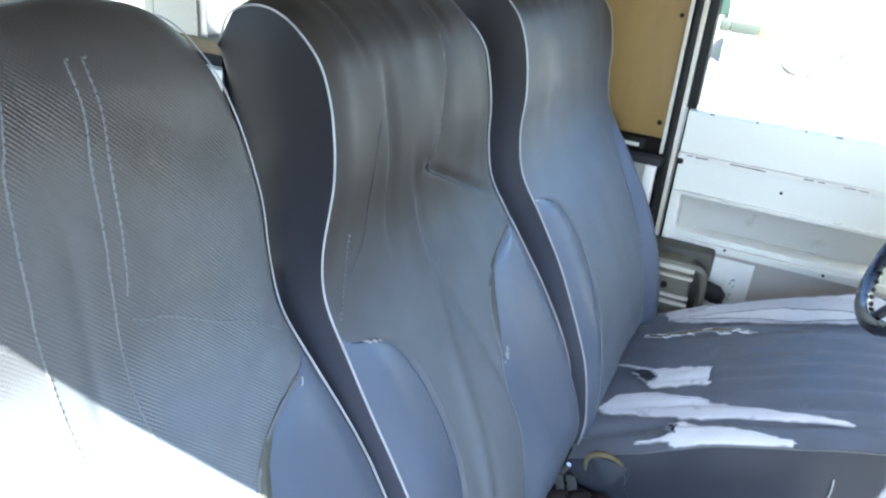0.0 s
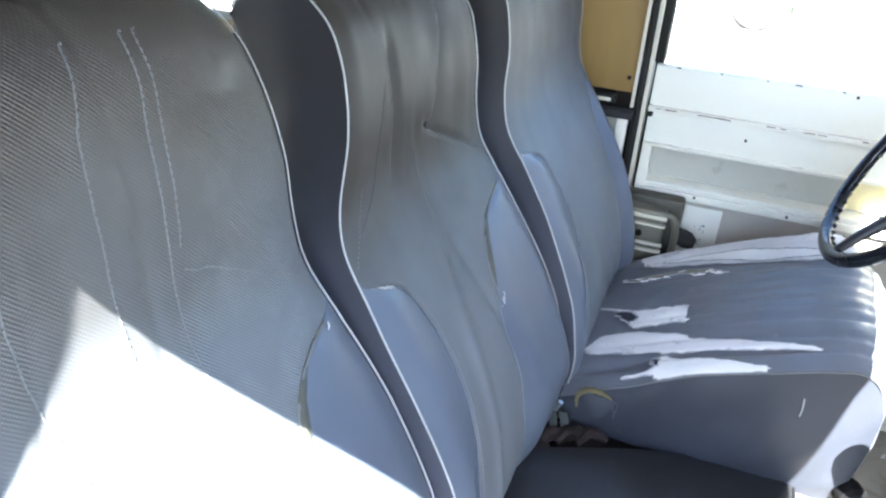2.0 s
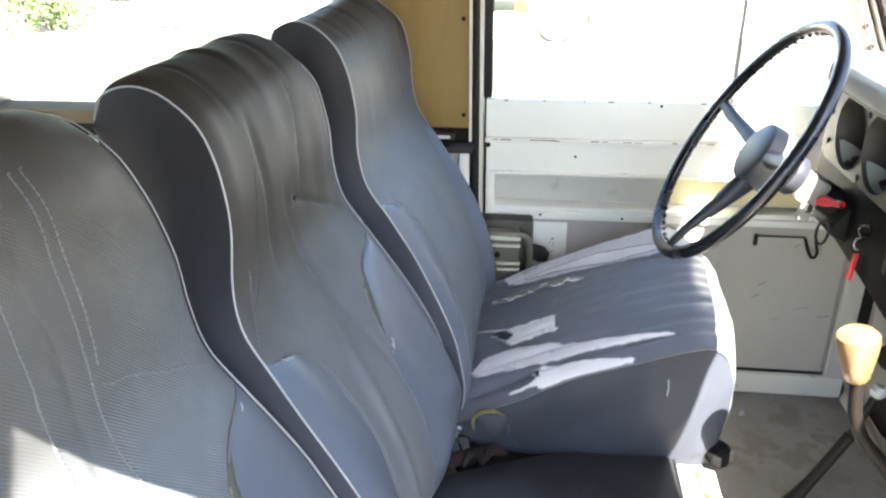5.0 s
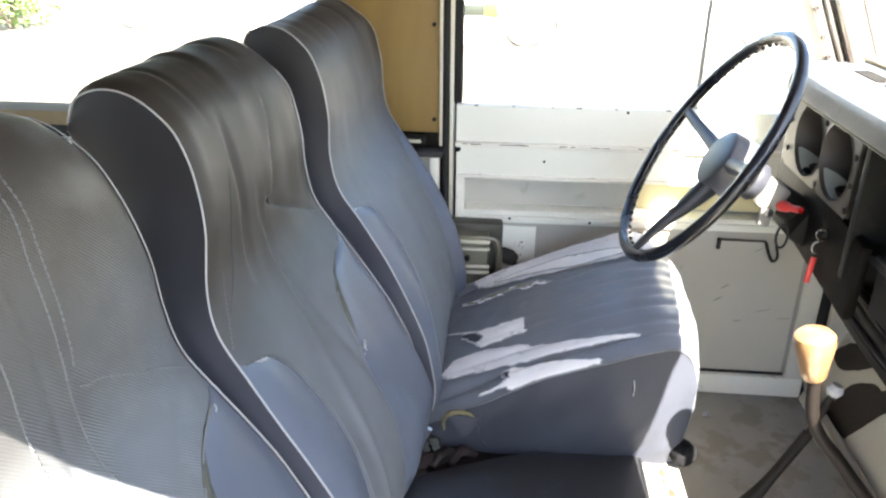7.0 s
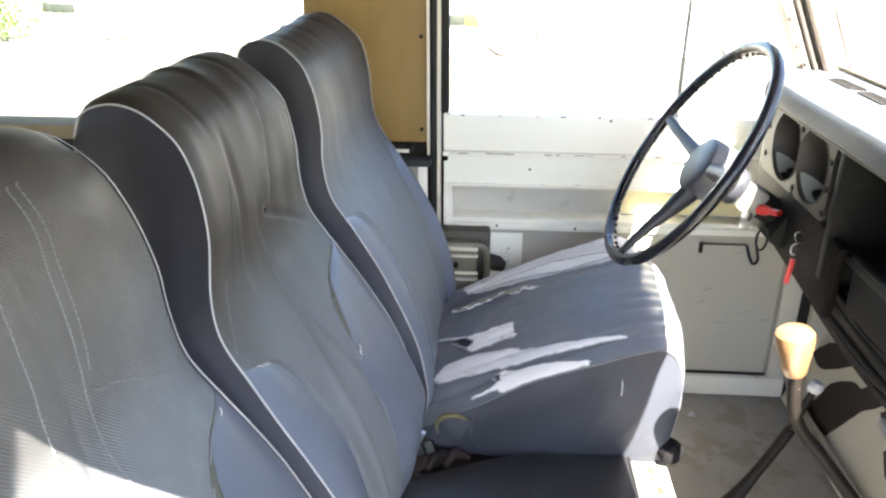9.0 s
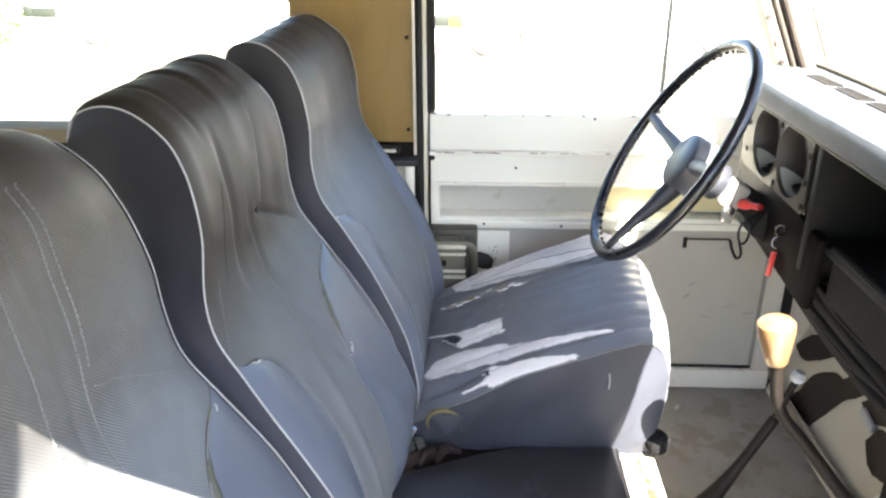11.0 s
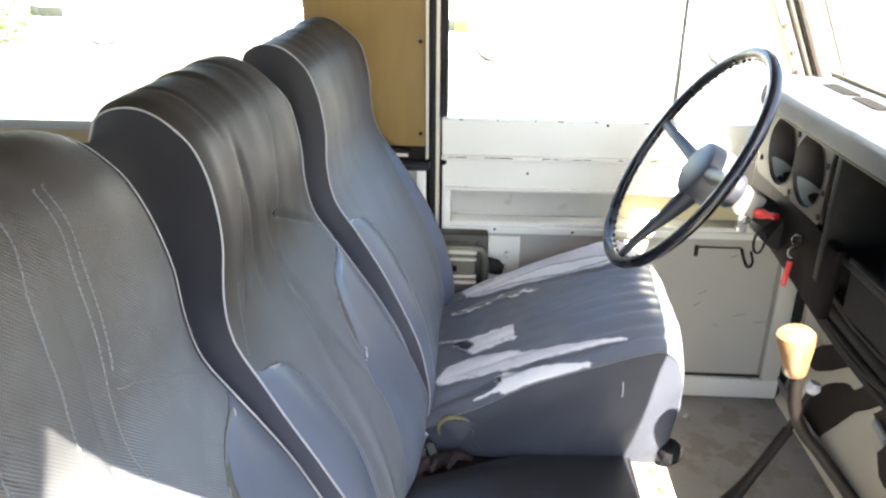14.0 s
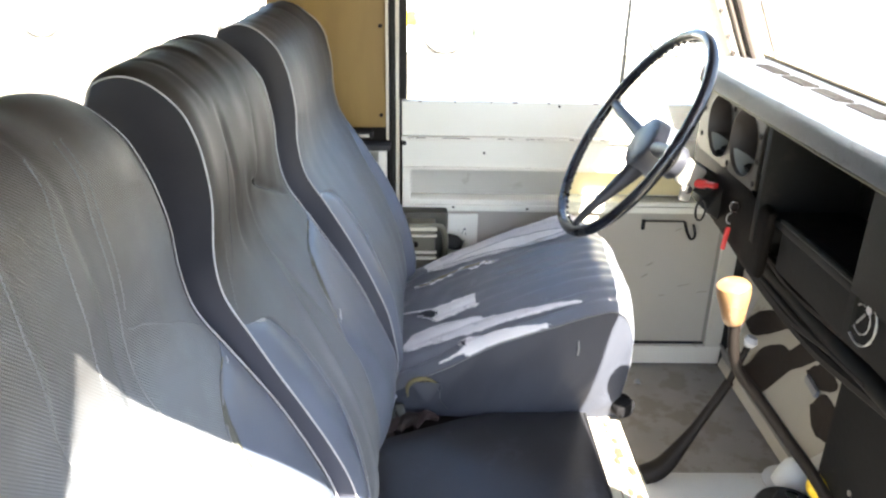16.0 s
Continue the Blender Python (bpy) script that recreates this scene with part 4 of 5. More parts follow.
# ---- driver's cushion ----
M_oldfoam = mat("old_yellow_foam", (0.10, 0.085, 0.04), 0.95, 0, 0.4, 60, 0.5, 200)
M_matt = mat("matt_black_plastic", (0.007, 0.007, 0.008), 0.85, 0, 0.3, 20, 0.2, 200, spec=0.06)
CP = [(-0.02, 0.895), (0.03, 0.925), (0.10, 0.962), (0.20, 1.010), (0.30, 1.050), (0.36, 1.068), (0.402, 1.072), (0.428, 1.055), (0.440, 1.00), (0.438, 0.93), (0.425, 0.865)]
cushion = thing("seat_cushion", (0.2, 1.25, 0.857), "dark blue-grey vinyl driver cushion, torn and frayed", "seat cushion")
CN = 110
cfront = spline([(x, 0, z) for x, z in CP], CN)
CY, CH = 1.243, 0.238


def cush_at(u, j, lift=0.0):
    p = cfront[j]
    a, c = cfront[max(0, j - 1)], cfront[min(CN, j + 1)]
    d = (c - a).normalized()
    nr = Vector((-d.z, 0, d.x))
    topf = 1 - smooth(70, 92, j)
    dd = (0.013 * (1 - abs(u) ** 2.5) + 0.004) * topf
    dd += topf * (1 - smooth(0.72, 0.82, abs(u))) * 0.0036 * abs(math.sin(u * 21.0 + 0.4)) ** 0.8 * smooth(10, 44, j) * smooth(-0.62, -0.50, u) * (1 - smooth(0.38, 0.50, u))
    dd -= 0.006 * math.exp(-((abs(u) - 0.80) / 0.03) ** 2) * topf
    dd -= 0.003 * max(0, (abs(u) - 0.9) / 0.1) ** 2
    dd += 0.004 * noise.noise(Vector((u * 3, j * 0.06, 4.4))) + 0.0022 * noise.noise(Vector((u * 8, j * 0.16, 1.4)))
    dd -= 0.0035 * topf * math.exp(-((u + 0.56 + 0.0016 * j) / 0.030) ** 2) * smooth(8, 30, j)
    q = p + nr * (dd + lift)
    q.x -= 0.020 * abs(u) ** 3 * smooth(0.26, 0.42, q.x)
    return Vector((q.x, CY + u * CH, q.z)), nr


part("cover", grid(64, CN, lambda i, j: cush_at(i / 32 - 1, j)[0]), M_cush, cushion)
for s in (-1, 1):
    ed = [cush_at(s, j)[0] for j in range(CN + 1)]

    def csd(i, j):
        f_ = ed[j]
        g_ = Vector((lerp(-0.02, 0.42, j / CN), f_.y, 0.857 + 0.008 * (1 - smooth(0.0, 26, j))))
        q = f_.lerp(g_, i / 8)
        q.y += s * 0.008 * math.sin(math.pi * min(1, i / 8 + 0.02))
        q.y += s * 0.0035 * math.sin(math.pi * i / 8) * noise.noise(Vector((j * 0.16 + i * 0.25, i * 0.12, 5.2))) * (1 - 0.6 * smooth(40, 90, j))
        q.y += s * (0.0045 * noise.noise(Vector((j * 0.10, i * 0.35, 3.1 + s))) + 0.0022 * noise.noise(Vector((j * 0.22 + i * 0.5, i * 0.8, 7.7))) * (i > 3))
        return q

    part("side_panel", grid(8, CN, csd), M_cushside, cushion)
    part("piping", tube([p + Vector((0, s * 0.001, 0.001)) for p in ed[6:84]], 0.0014, 6), M_thread, cushion, "pale worn piping")


def jx(x):
    return min(range(0, 80), key=lambda j: abs(cfront[j].x - x))


def tear(line, seed, material=M_foam, label="bare white backing showing through the tear", lift=0.0024):
    """A ragged bare strip along control points (x, y, width), with a frayed rim."""
    n, m_ = 70, 20
    rnd = random.Random(seed)
    ph = rnd.random() * 9
    mids = spline([Vector(p) for p in line], n)

    def fn(i, j):
        s = i / n
        x, yc, w = mids[i]
        w = max(0.001, w)
        v = j / m_ * 2 - 1
        rag = 0.09 * noise.noise(Vector((s * 11 + ph, v * 1.3, seed))) + 0.05 * noise.noise(Vector((s * 34 + ph, v, seed)))
        y = yc + w * 0.5 * v * (1 + rag * 1.5) + 0.003 * noise.noise(Vector((s * 20, seed, v)))
        x += 0.004 * noise.noise(Vector((v * 3.0, seed, s * 8)))
        return cush_at(min(1.0, max(-1.0, (y - CY) / CH)), jx(x), lift - 0.0012 * (abs(v) > 0.9))[0]

    ob = part("torn_patch", grid(n, m_, fn), material, cushion, label)
    for side in (0, m_):
        pts = [fn(i, side) + Vector((0, 0, 0.001)) for i in range(n + 1)]
        part("frayed_edge", tube(pts, [0.0006 + 0.0009 * rnd.random() for _ in pts], 5), M_piping, ob)
    return ob


M_foamgrey = mat("grubby_backing_cloth", (0.66, 0.645, 0.65), 0.85, 0, 0.14, 18, 0.3, 260, stain=(0.46, 0.45, 0.47), stain_at=0.58, stain_scale=20)
tear([(0.055, 1.460, 0.010), (0.085, 1.437, 0.078), (0.14, 1.424, 0.106), (0.20, 1.414, 0.126), (0.28, 1.404, 0.144), (0.35, 1.400, 0.150), (0.40, 1.408, 0.125)], 3, M_foamgrey, "grubby white backing laid bare")
tear([(0.04, 1.352, 0.004), (0.08, 1.342, 0.017), (0.13, 1.336, 0.014), (0.17, 1.322, 0.009), (0.215, 1.306, 0.003)], 5, M_fray, "yellowed foam in a thin split")
tear([(0.02, 1.248, 0.003), (0.058, 1.224, 0.010), (0.076, 1.192, 0.050), (0.09, 1.179, 0.066), (0.125, 1.176, 0.064), (0.163, 1.173, 0.058)], 8)
tear([(0.019, 1.112, 0.010), (0.041, 1.116, 0.056), (0.10, 1.102, 0.058), (0.155, 1.086, 0.048), (0.226, 1.072, 0.024), (0.29, 1.062, 0.011), (0.338, 1.053, 0.003)], 11, M_foamgrey, "grubby white backing laid bare")
tear([(0.086, 1.020, 0.004), (0.124, 1.022, 0.014), (0.134, 1.032, 0.054), (0.165, 1.028, 0.046), (0.21, 1.020, 0.030), (0.25, 1.013, 0.018), (0.272, 1.009, 0.010)], 14)
part("loose_thread", tube([(0.322, 0.997, 1.020), (0.323, 0.994, 1.006), (0.322, 0.993, 0.994)], 0.0011, 6), M_piping, cushion)
part("side_stitch", tube(spline([(0.083, 1.000, 0.943), (0.085, 0.9955, 0.92), (0.083, 0.994, 0.90), (0.098, 0.995, 0.878)], 16), 0.0006, 5), M_hub, cushion)
part("side_stitch", tube(spline([(0.045, 1.000, 0.924), (0.062, 0.998, 0.935), (0.078, 0.9955, 0.921), (0.084, 0.994, 0.905)], 16), 0.0007, 5), M_hub, cushion)
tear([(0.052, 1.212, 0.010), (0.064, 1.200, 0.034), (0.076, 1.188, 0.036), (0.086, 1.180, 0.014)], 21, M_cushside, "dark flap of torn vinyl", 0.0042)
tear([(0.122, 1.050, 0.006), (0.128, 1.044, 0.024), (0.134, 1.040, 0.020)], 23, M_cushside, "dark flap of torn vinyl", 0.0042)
tear([(0.10, 1.412, 0.006), (0.16, 1.398, 0.030), (0.24, 1.376, 0.048), (0.32, 1.362, 0.040), (0.37, 1.36, 0.010)], 25, M_foam, "paler fold in the bare backing", 0.0042)
for k in range(16):
    x_ = 0.045 + 0.0105 * k + random.uniform(-0.008, 0.008)
    y_ = 1.346 - 0.25 * (x_ - 0.06) + random.uniform(-0.007, 0.007)
    j_ = jx(x_)
    part("tuft", tube([cush_at((y_ - CY) / CH, j_, 0.002)[0], cush_at((y_ - random.uniform(-0.004, 0.008) - CY) / CH, j_ + 1, 0.0025)[0], cush_at((y_ - random.uniform(0.0, 0.012) - CY) / CH, j_ + random.randint(1, 4), 0.001)[0]], [0.0010 + 0.0014 * random.random(), 0.0016, 0.0006], 5), M_foam, cushion, "frayed white tuft")
part("corner_tear", tube(spline([(0.026, 0.998, 0.902), (0.025, 0.996, 0.924), (0.038, 0.995, 0.939), (0.060, 0.995, 0.941), (0.080, 0.996, 0.931)], 24), [0.0012 + 0.0034 * math.sin(math.pi * k / 24) + 0.0006 * math.sin(k * 2.3) for k in range(25)], 7), M_oldfoam, cushion, "frayed yellow foam at the corner")
flap = grid(12, 6, lambda i, j: Vector((0.032 + 0.050 * i / 12, 0.9940 - 0.007 * math.sin(math.pi * i / 12) * math.sin(0.5 * math.pi * j / 6), 0.935 - 0.036 * (j / 6) * math.sin(math.pi * (i + 1) / 14) - 0.003 * noise.noise(Vector((i * 0.6, j * 0.5, 3))))))
r = bmesh.ops.extrude_face_region(flap, geom=flap.faces[:])
bmesh.ops.translate(flap, verts=[q for q in r["geom"] if isinstance(q, bmesh.types.BMVert)], vec=(0, 0.0015, 0))
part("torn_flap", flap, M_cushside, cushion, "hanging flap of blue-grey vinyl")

boss = lathe([(0, -0.02), (0.017, -0.02), (0.021, -0.01), (0.021, 0.006), (0.015, 0.012), (0, 0.013)], (0.416, 0.998, 0.884), (0.45, -0.85, -0.1), 24)
part("slide_lever", boss, M_matt, cushion, "black plastic lever boss")

# black pad on the middle of the seat box
b = grid(30, 30, lambda i, j: Vector((lerp(-0.06, 0.350, i / 30), lerp(0.56, lerp(0.895, 1.010, smooth(-6, 22, i)), j / 30), 0.866 + 0.012 * (1 - abs(2 * i / 30 - 1) ** 6) * (1 - abs(2 * j / 30 - 1) ** 6) + 0.002 * noise.noise(Vector((i * 0.2, j * 0.2, 0))))))
r = bmesh.ops.extrude_face_region(b, geom=b.faces[:])
for v in (g_ for g_ in r["geom"] if isinstance(g_, bmesh.types.BMVert)):
    v.co.z = 0.8525
pad = thing("middle_seat_pad", (0.145, 0.78, 0.8525), "low black vinyl pad on the seat box", "seat pad")
part("cover", b, M_blackpad, pad)
for x_ in (-0.058, 0.348):
    part("piping", tube([(x_, 0.565, 0.867), (x_, 0.78, 0.868), (x_, 0.89 if x_ < 0 else 1.0, 0.867)], 0.0028, 6), M_blackpad, pad)


# finned metal unit behind the driver's seat
M_olivedark = mat("dark_olive_alloy", (0.045, 0.042, 0.031), 0.5, 0.1, 0.3, 20, 0.3, 150)
reg = thing("finned_metal_box", (0.03, 1.53, 0.852), "olive cast metal box with ribs and black plug", "control box")
part("case", box(-0.020, 0.076, 1.508, 1.548, 0.853, 1.036, 0.006), M_olive, reg)
part("back_case", box(-0.020, 0.106, 1.546, 1.590, 0.853, 1.050, 0.010), M_olivedark, reg, "dark olive rear housing")
for z_, h_ in ((1.020, 0.008), (1.004, 0.005), (0.962, 0.005), (0.947, 0.006), (0.915, 0.006)):
    part("rib", box(-0.024, 0.080, 1.501, 1.511, z_, z_ + h_, 0.0015), M_ribalu, reg)
part("bent_bracket", tube(spline([(0.070, 1.512, 1.030), (0.090, 1.512, 1.026), (0.099, 1.513, 1.004), (0.100, 1.515, 0.965), (0.097, 1.515, 0.930)], 18), 0.0075, 8), M_olive, reg, "bent olive bracket")
part("cable_plug", lathe([(0.016, 0), (0.018, 0.01), (0.018, 0.03), (0.010, 0.045), (0, 0.046)], (0.098, 1.535, 0.985), (1, 0, -0.3), 16), M_rubber, reg, "black plug")
part("bolt", lathe([(0.007, 0), (0.007, 0.005), (0, 0.006)], (0.03, 1.505, 0.985), (0, -1, 0), 6), M_dkmetal, reg)
part("cable", tube(spline([(0.12, 1.535, 0.976), (0.14, 1.53, 0.95), (0.12, 1.52, 0.90), (0.09, 1.52, 0.87)], 20), 0.007, 7), M_rubber, reg)

# ---- steering wheel ----
WC, WR = Vector((0.432, 1.225, 1.331)), 0.208
WN = Vector((-math.cos(radians(31.4)), 0, math.sin(radians(31.4))))
wx = Vector((0, 1, 0)).cross(WN).normalized()
wy = Vector((0, 1, 0))
wheel = thing("steering_wheel", WC, "glossy black steering wheel with large grey hub", "steering wheel")


def on_wheel(a, r, drop=0.0):
    return WC + r * (math.cos(a) * wx + math.sin(a) * wy) - WN * drop


part("rim", tube([on_wheel(2 * math.pi * k / 96, WR) for k in range(96)], [0.0104] * 96, 12, closed=True), M_wheel, wheel)
for k in range(60):
    a = 2 * math.pi * (k + 0.5) / 60
    p = on_wheel(a, WR - 0.0095, 0.004)
    part("finger_grip", tube([on_wheel(a - 0.022, WR - 0.0105, 0.004), p, on_wheel(a + 0.022, WR - 0.0105, 0.004)], [0.002, 0.0048, 0.002], 6), M_wheel, wheel)
HC = WC - WN * 0.050
M_spoke = mat("satin_black_spoke_plastic", (0.017, 0.0185, 0.025), 0.42, 0, 0.25, 16, 0.1, 180)
SPOKES = (radians(85), radians(192), radians(278))


def blade(a):
    """A flat spoke that widens from the rim to the hub."""
    run = spline([on_wheel(a, WR - 0.004, 0.002), on_wheel(a, 0.15, 0.014), on_wheel(a, 0.09, 0.034), on_wheel(a, 0.03, 0.05)], 14)
    side = (on_wheel(a + 0.01, 1.0) - on_wheel(a - 0.01, 1.0)).normalized()
    bm = bmesh.new()
    rings = []
    for k, p in enumerate(run):
        f = k / 14
        w, h = lerp(0.0085, 0.015, f), lerp(0.006, 0.021, f ** 1.5)
        rings.append([bm.verts.new(p + side * w * math.copysign(abs(math.cos(q)) ** 0.7, math.cos(q)) + WN * h * math.sin(q)) for q in (2 * math.pi * m / 14 for m in range(14))])
    for A, B in zip(rings, rings[1:]):
        for m in range(14):
            bm.faces.new((A[m], A[(m + 1) % 14], B[(m + 1) % 14], B[m]))
    bm.faces.new(rings[0][::-1])
    bm.faces.new(rings[-1])
    return bm


for a in SPOKES:
    part("spoke", blade(a), M_spoke, wheel)
hub = part("hub", lathe([(0, 0.027), (0.044, 0.026), (0.049, 0.023), (0.051, 0.017), (0.052, -0.024), (0.047, -0.030), (0, -0.030)], HC, WN, 40), M_hub, wheel, "grey round hub cap")
part("boss", lathe([(0.040, -0.029), (0.036, -0.036), (0.03, -0.05), (0, -0.05)], HC, WN, 28), M_black, wheel)

# ---- steering column, switches and key ----
M_clamp = mat("grubby_white_bracket_paint", (0.17, 0.166, 0.15), 0.5, 0, 0.2, 18, 0.2, 90, stain=(0.05, 0.085, 0.07), stain_at=0.62, stain_scale=40)
col = thing("steering_column", HC - WN * 0.15, "dark steering column with white clamp and switches", "steering column")
part("tube", tube([HC - WN * 0.04, HC - WN * 0.20, HC - WN * 0.50], [0.024, 0.026, 0.026], 16), M_black, col)
clamp = HC - WN * 0.078
part("clamp", bar(clamp + Vector((-0.012, -0.015, 0.006)), clamp + Vector((0.022, -0.015, -0.015)), 0.050, 0.046, (0, 1, 0), 0.010), M_clamp, col, "white painted clamp bracket")
part("clamp_ear", bar(clamp + Vector((0.0, -0.030, -0.022)), clamp + Vector((-0.006, -0.036, -0.052)), 0.020, 0.014, (0, 1, 0), 0.005), M_clamp, col)
part("clamp_hole", lathe([(0.0075, 0), (0.0075, 0.004), (0.004, 0.005), (0, 0.003)], clamp + Vector((-0.003, -0.047, -0.026)), (-0.3, -1, 0.3), 14), M_rubber, col)
part("collar", lathe([(0.031, 0), (0.033, -0.004), (0.033, -0.026), (0.030, -0.030)], HC - WN * 0.034, WN, 28), M_spoke, col, "grey collar under the hub")
part("shroud", bar(HC - WN * 0.14, HC - WN * 0.40, 0.085, 0.10, (0, 1, 0), 0.015), M_black, col)
part("stalk", tube([HC - WN * 0.03 + Vector((0, 0.02, -0.02)), Vector((0.47, 1.29, 1.258)), Vector((0.448, 1.29, 1.258))], [0.006, 0.006, 0.008], 8), M_rubber, col)
part("red_switch", lathe([(0.0055, -0.012), (0.0055, 0.0130), (0.0075, 0.0195), (0.009, 0.0260), (0.0092, 0.0346), (0.008, 0.0420), (0, 0.0433)], (0.5700, 1.1521, 1.2564), (-0.0120, 0.0401, -0.0092), 16), M_red, col, "red switch knob")
key = part("ignition_lock", lathe([(0.0098, 0), (0.0098, 0.006), (0.008, 0.008)], (0.5980, 1.0982, 1.2360), (-0.6, -0.75, 0.1), 20), M_chrome, col, "bright ignition lock")
part("key_slot", lathe([(0.008, 0.0075), (0.0055, 0.004), (0.002, 0.006), (0, 0.0065)], (0.5980, 1.0982, 1.2360), (-0.6, -0.75, 0.1), 20), M_dkmetal, key)
part("key_ring", tube([(0.602 + 0.008 * math.cos(a), 1.12, 1.205 + 0.010 * math.sin(a)) for a in (2 * math.pi * k / 16 for k in range(16))], 0.0015, 5, closed=True), M_steel, key)
part("hanging_loop", tube([(0.560 + 0.009 * math.sin(6.28 * k / 20), 1.16, 1.205 + 0.020 * math.cos(6.28 * k / 20)) for k in range(20)], 0.0022, 6, closed=True), M_rubber, col, "black wire loop")
part("key_fob", bar((0.597, 1.112, 1.192), (0.592, 1.110, 1.148), 0.009, 0.006, (0, 1, 0), 0.003), M_red, key, "red key fob")

M_ventdark = mat("dusty_black_grille", (0.010, 0.0095, 0.009), 0.8, 0, 0.3, 30, 0.2, spec=0.05)
M_ventbar = mat("grey_grille_bar", (0.011, 0.0105, 0.010), 0.8, 0, 0.2, 30, 0.1, spec=0.05)
M_ventgrey = mat("dark_grey_vent", (0.035, 0.035, 0.038), 0.6, 0, 0.2, 20, 0.1)

# ---- dashboard ----
M_olivetrim = mat("olive_trim_strip", (0.060, 0.056, 0.034), 0.6, 0, 0.2, 20, 0.1)
M_dullring = mat("dull_worn_ring", (0.22, 0.22, 0.21), 0.5, 0.4, 0.3, 30, 0.2)
M_lowface = mat("dull_dark_lower_panel", (0.014, 0.0135, 0.013), 0.7, 0, 0.3, 9, 0.2, 90, stain=(0.010, 0.010, 0.0095), stain_at=0.58, stain_scale=12, spec=0.06)
M_loom = mat("dusty_black_loom", (0.024, 0.022, 0.020), 0.8, 0, 0.4, 20, 0.3, 120, spec=0.1)
dash = thing("dashboard", (0.66, 0.8, 1.20), "black dashboard with pale sunlit top and two round gauges", "dashboard")
DT = [(0.594, 1.405), (0.587, 1.407), (0.5840, 1.412), (0.5845, 1.425), (0.5860, 1.436), (0.590, 1.4420), (0.600, 1.4440), (0.66, 1.4400), (0.775, 1.432)]
dl = spline([(x, 0, z) for x, z in DT], 30)
part("top_pad", grid(40, 30, lambda i, j: Vector((dl[j].x + 0.0012 * noise.noise(Vector((i * 0.4, j * 0.3, 2))), lerp(0.07, lerp(1.335, 1.50, smooth(0.58, 0.72, dl[j].x)), i / 40), dl[j].z + 0.0012 * noise.noise(Vector((i * 0.3, j * 0.2, 9)))))), M_dashtop, dash, "sun-bleached dash top with rounded lip")
for k in range(8):
    y = 1.31 - 0.118 * k
    v = part("demister_vent", box(0.697, 0.726, y - 0.046, y + 0.046, 1.430, 1.4398, 0.001), M_ventdark, dash, "dark demister slot")
    for q_ in range(3):
        part("vent_bar", box(0.7005 + 0.0065 * q_ + 0.004, 0.7005 + 0.0065 * q_ + 0.0055, y - 0.047, y + 0.047, 1.4396, 1.4406), M_ventbar, v)
part("vent_seam", tube([(0.680, 0.10, 1.4365), (0.680, 0.7, 1.4368), (0.680, 1.38, 1.4365)], 0.0012, 6), M_ventgrey, dash, "thin seam along the vents")
part("trim_strip", tube([(0.589, 0.09, 1.404), (0.589, 0.8, 1.404), (0.589, 1.335, 1.404)], 0.0022, 6), M_olivetrim, dash, "pale beige trim strip")
part("blank_panel", box(0.602, 0.614, 0.09, 0.72, 1.258, 1.405, 0.004), M_black, dash)
part("recess_side", box(0.61, 0.77, 0.715, 0.73, 1.20, 1.42), M_black, dash)
part("parcel_recess", box(0.615, 0.78, 0.10, 1.02, 1.245, 1.258, 0.003), M_black, dash)
part("recess_back", box(0.76, 0.78, 0.07, 1.50, 1.10, 1.43), M_black, dash)
part("recess_end", box(0.60, 0.77, 1.015, 1.03, 1.20, 1.42, 0.002), M_black, dash)
part("lower_face", box(0.618, 0.640, 0.09, 0.96, 1.178, 1.262, 0.007), M_lowface, dash, "dull dark grey lower face")
part("shelf_edge", tube([(0.617, 0.09, 1.262), (0.617, 0.5, 1.263), (0.618, 0.96, 1.262)], 0.005, 8), M_black, dash)
part("face_screw", lathe([(0.006, 0), (0.006, 0.003), (0, 0.004)], (0.618, 0.69, 1.245), (-1, 0, 0), 10), M_steel, dash)
part("lower_rail", tube([(0.655, 0.08, 1.125), (0.655, 0.6, 1.125), (0.66, 1.2, 1.135), (0.70, 1.5, 1.14)], 0.014, 10), M_black, dash)
# instrument panel with two dials
def holed_plate(x0, x1, y0, y1, z0, z1, holes, r, n=40):
    """A plate with round holes; each hole sits in its own square cell between y cuts."""
    bm = bmesh.new()
    cuts = [y0] + [(a + c) / 2 for a, c in zip(holes, holes[1:])] + [y1]
    for k, yc in enumerate(holes):
        a, c, zc = cuts[k], cuts[k + 1], (z0 + z1) / 2
        for xs in (x0, x1):
            ring, rim = [], []
            for i in range(n):
                t = 2 * math.pi * i / n
                ring.append(bm.verts.new((xs, yc + r * math.cos(t), zc + r * math.sin(t))))
                f = min(((c - yc) if math.cos(t) > 0 else (yc - a)) / max(1e-6, abs(math.cos(t))), (z1 - zc) / max(1e-6, abs(math.sin(t))))
                rim.append(bm.verts.new((xs, yc + f * math.cos(t), zc + f * math.sin(t))))
            for i in range(n):
                j = (i + 1) % n
                bm.faces.new((ring[i], ring[j], rim[j], rim[i]))
    return bm


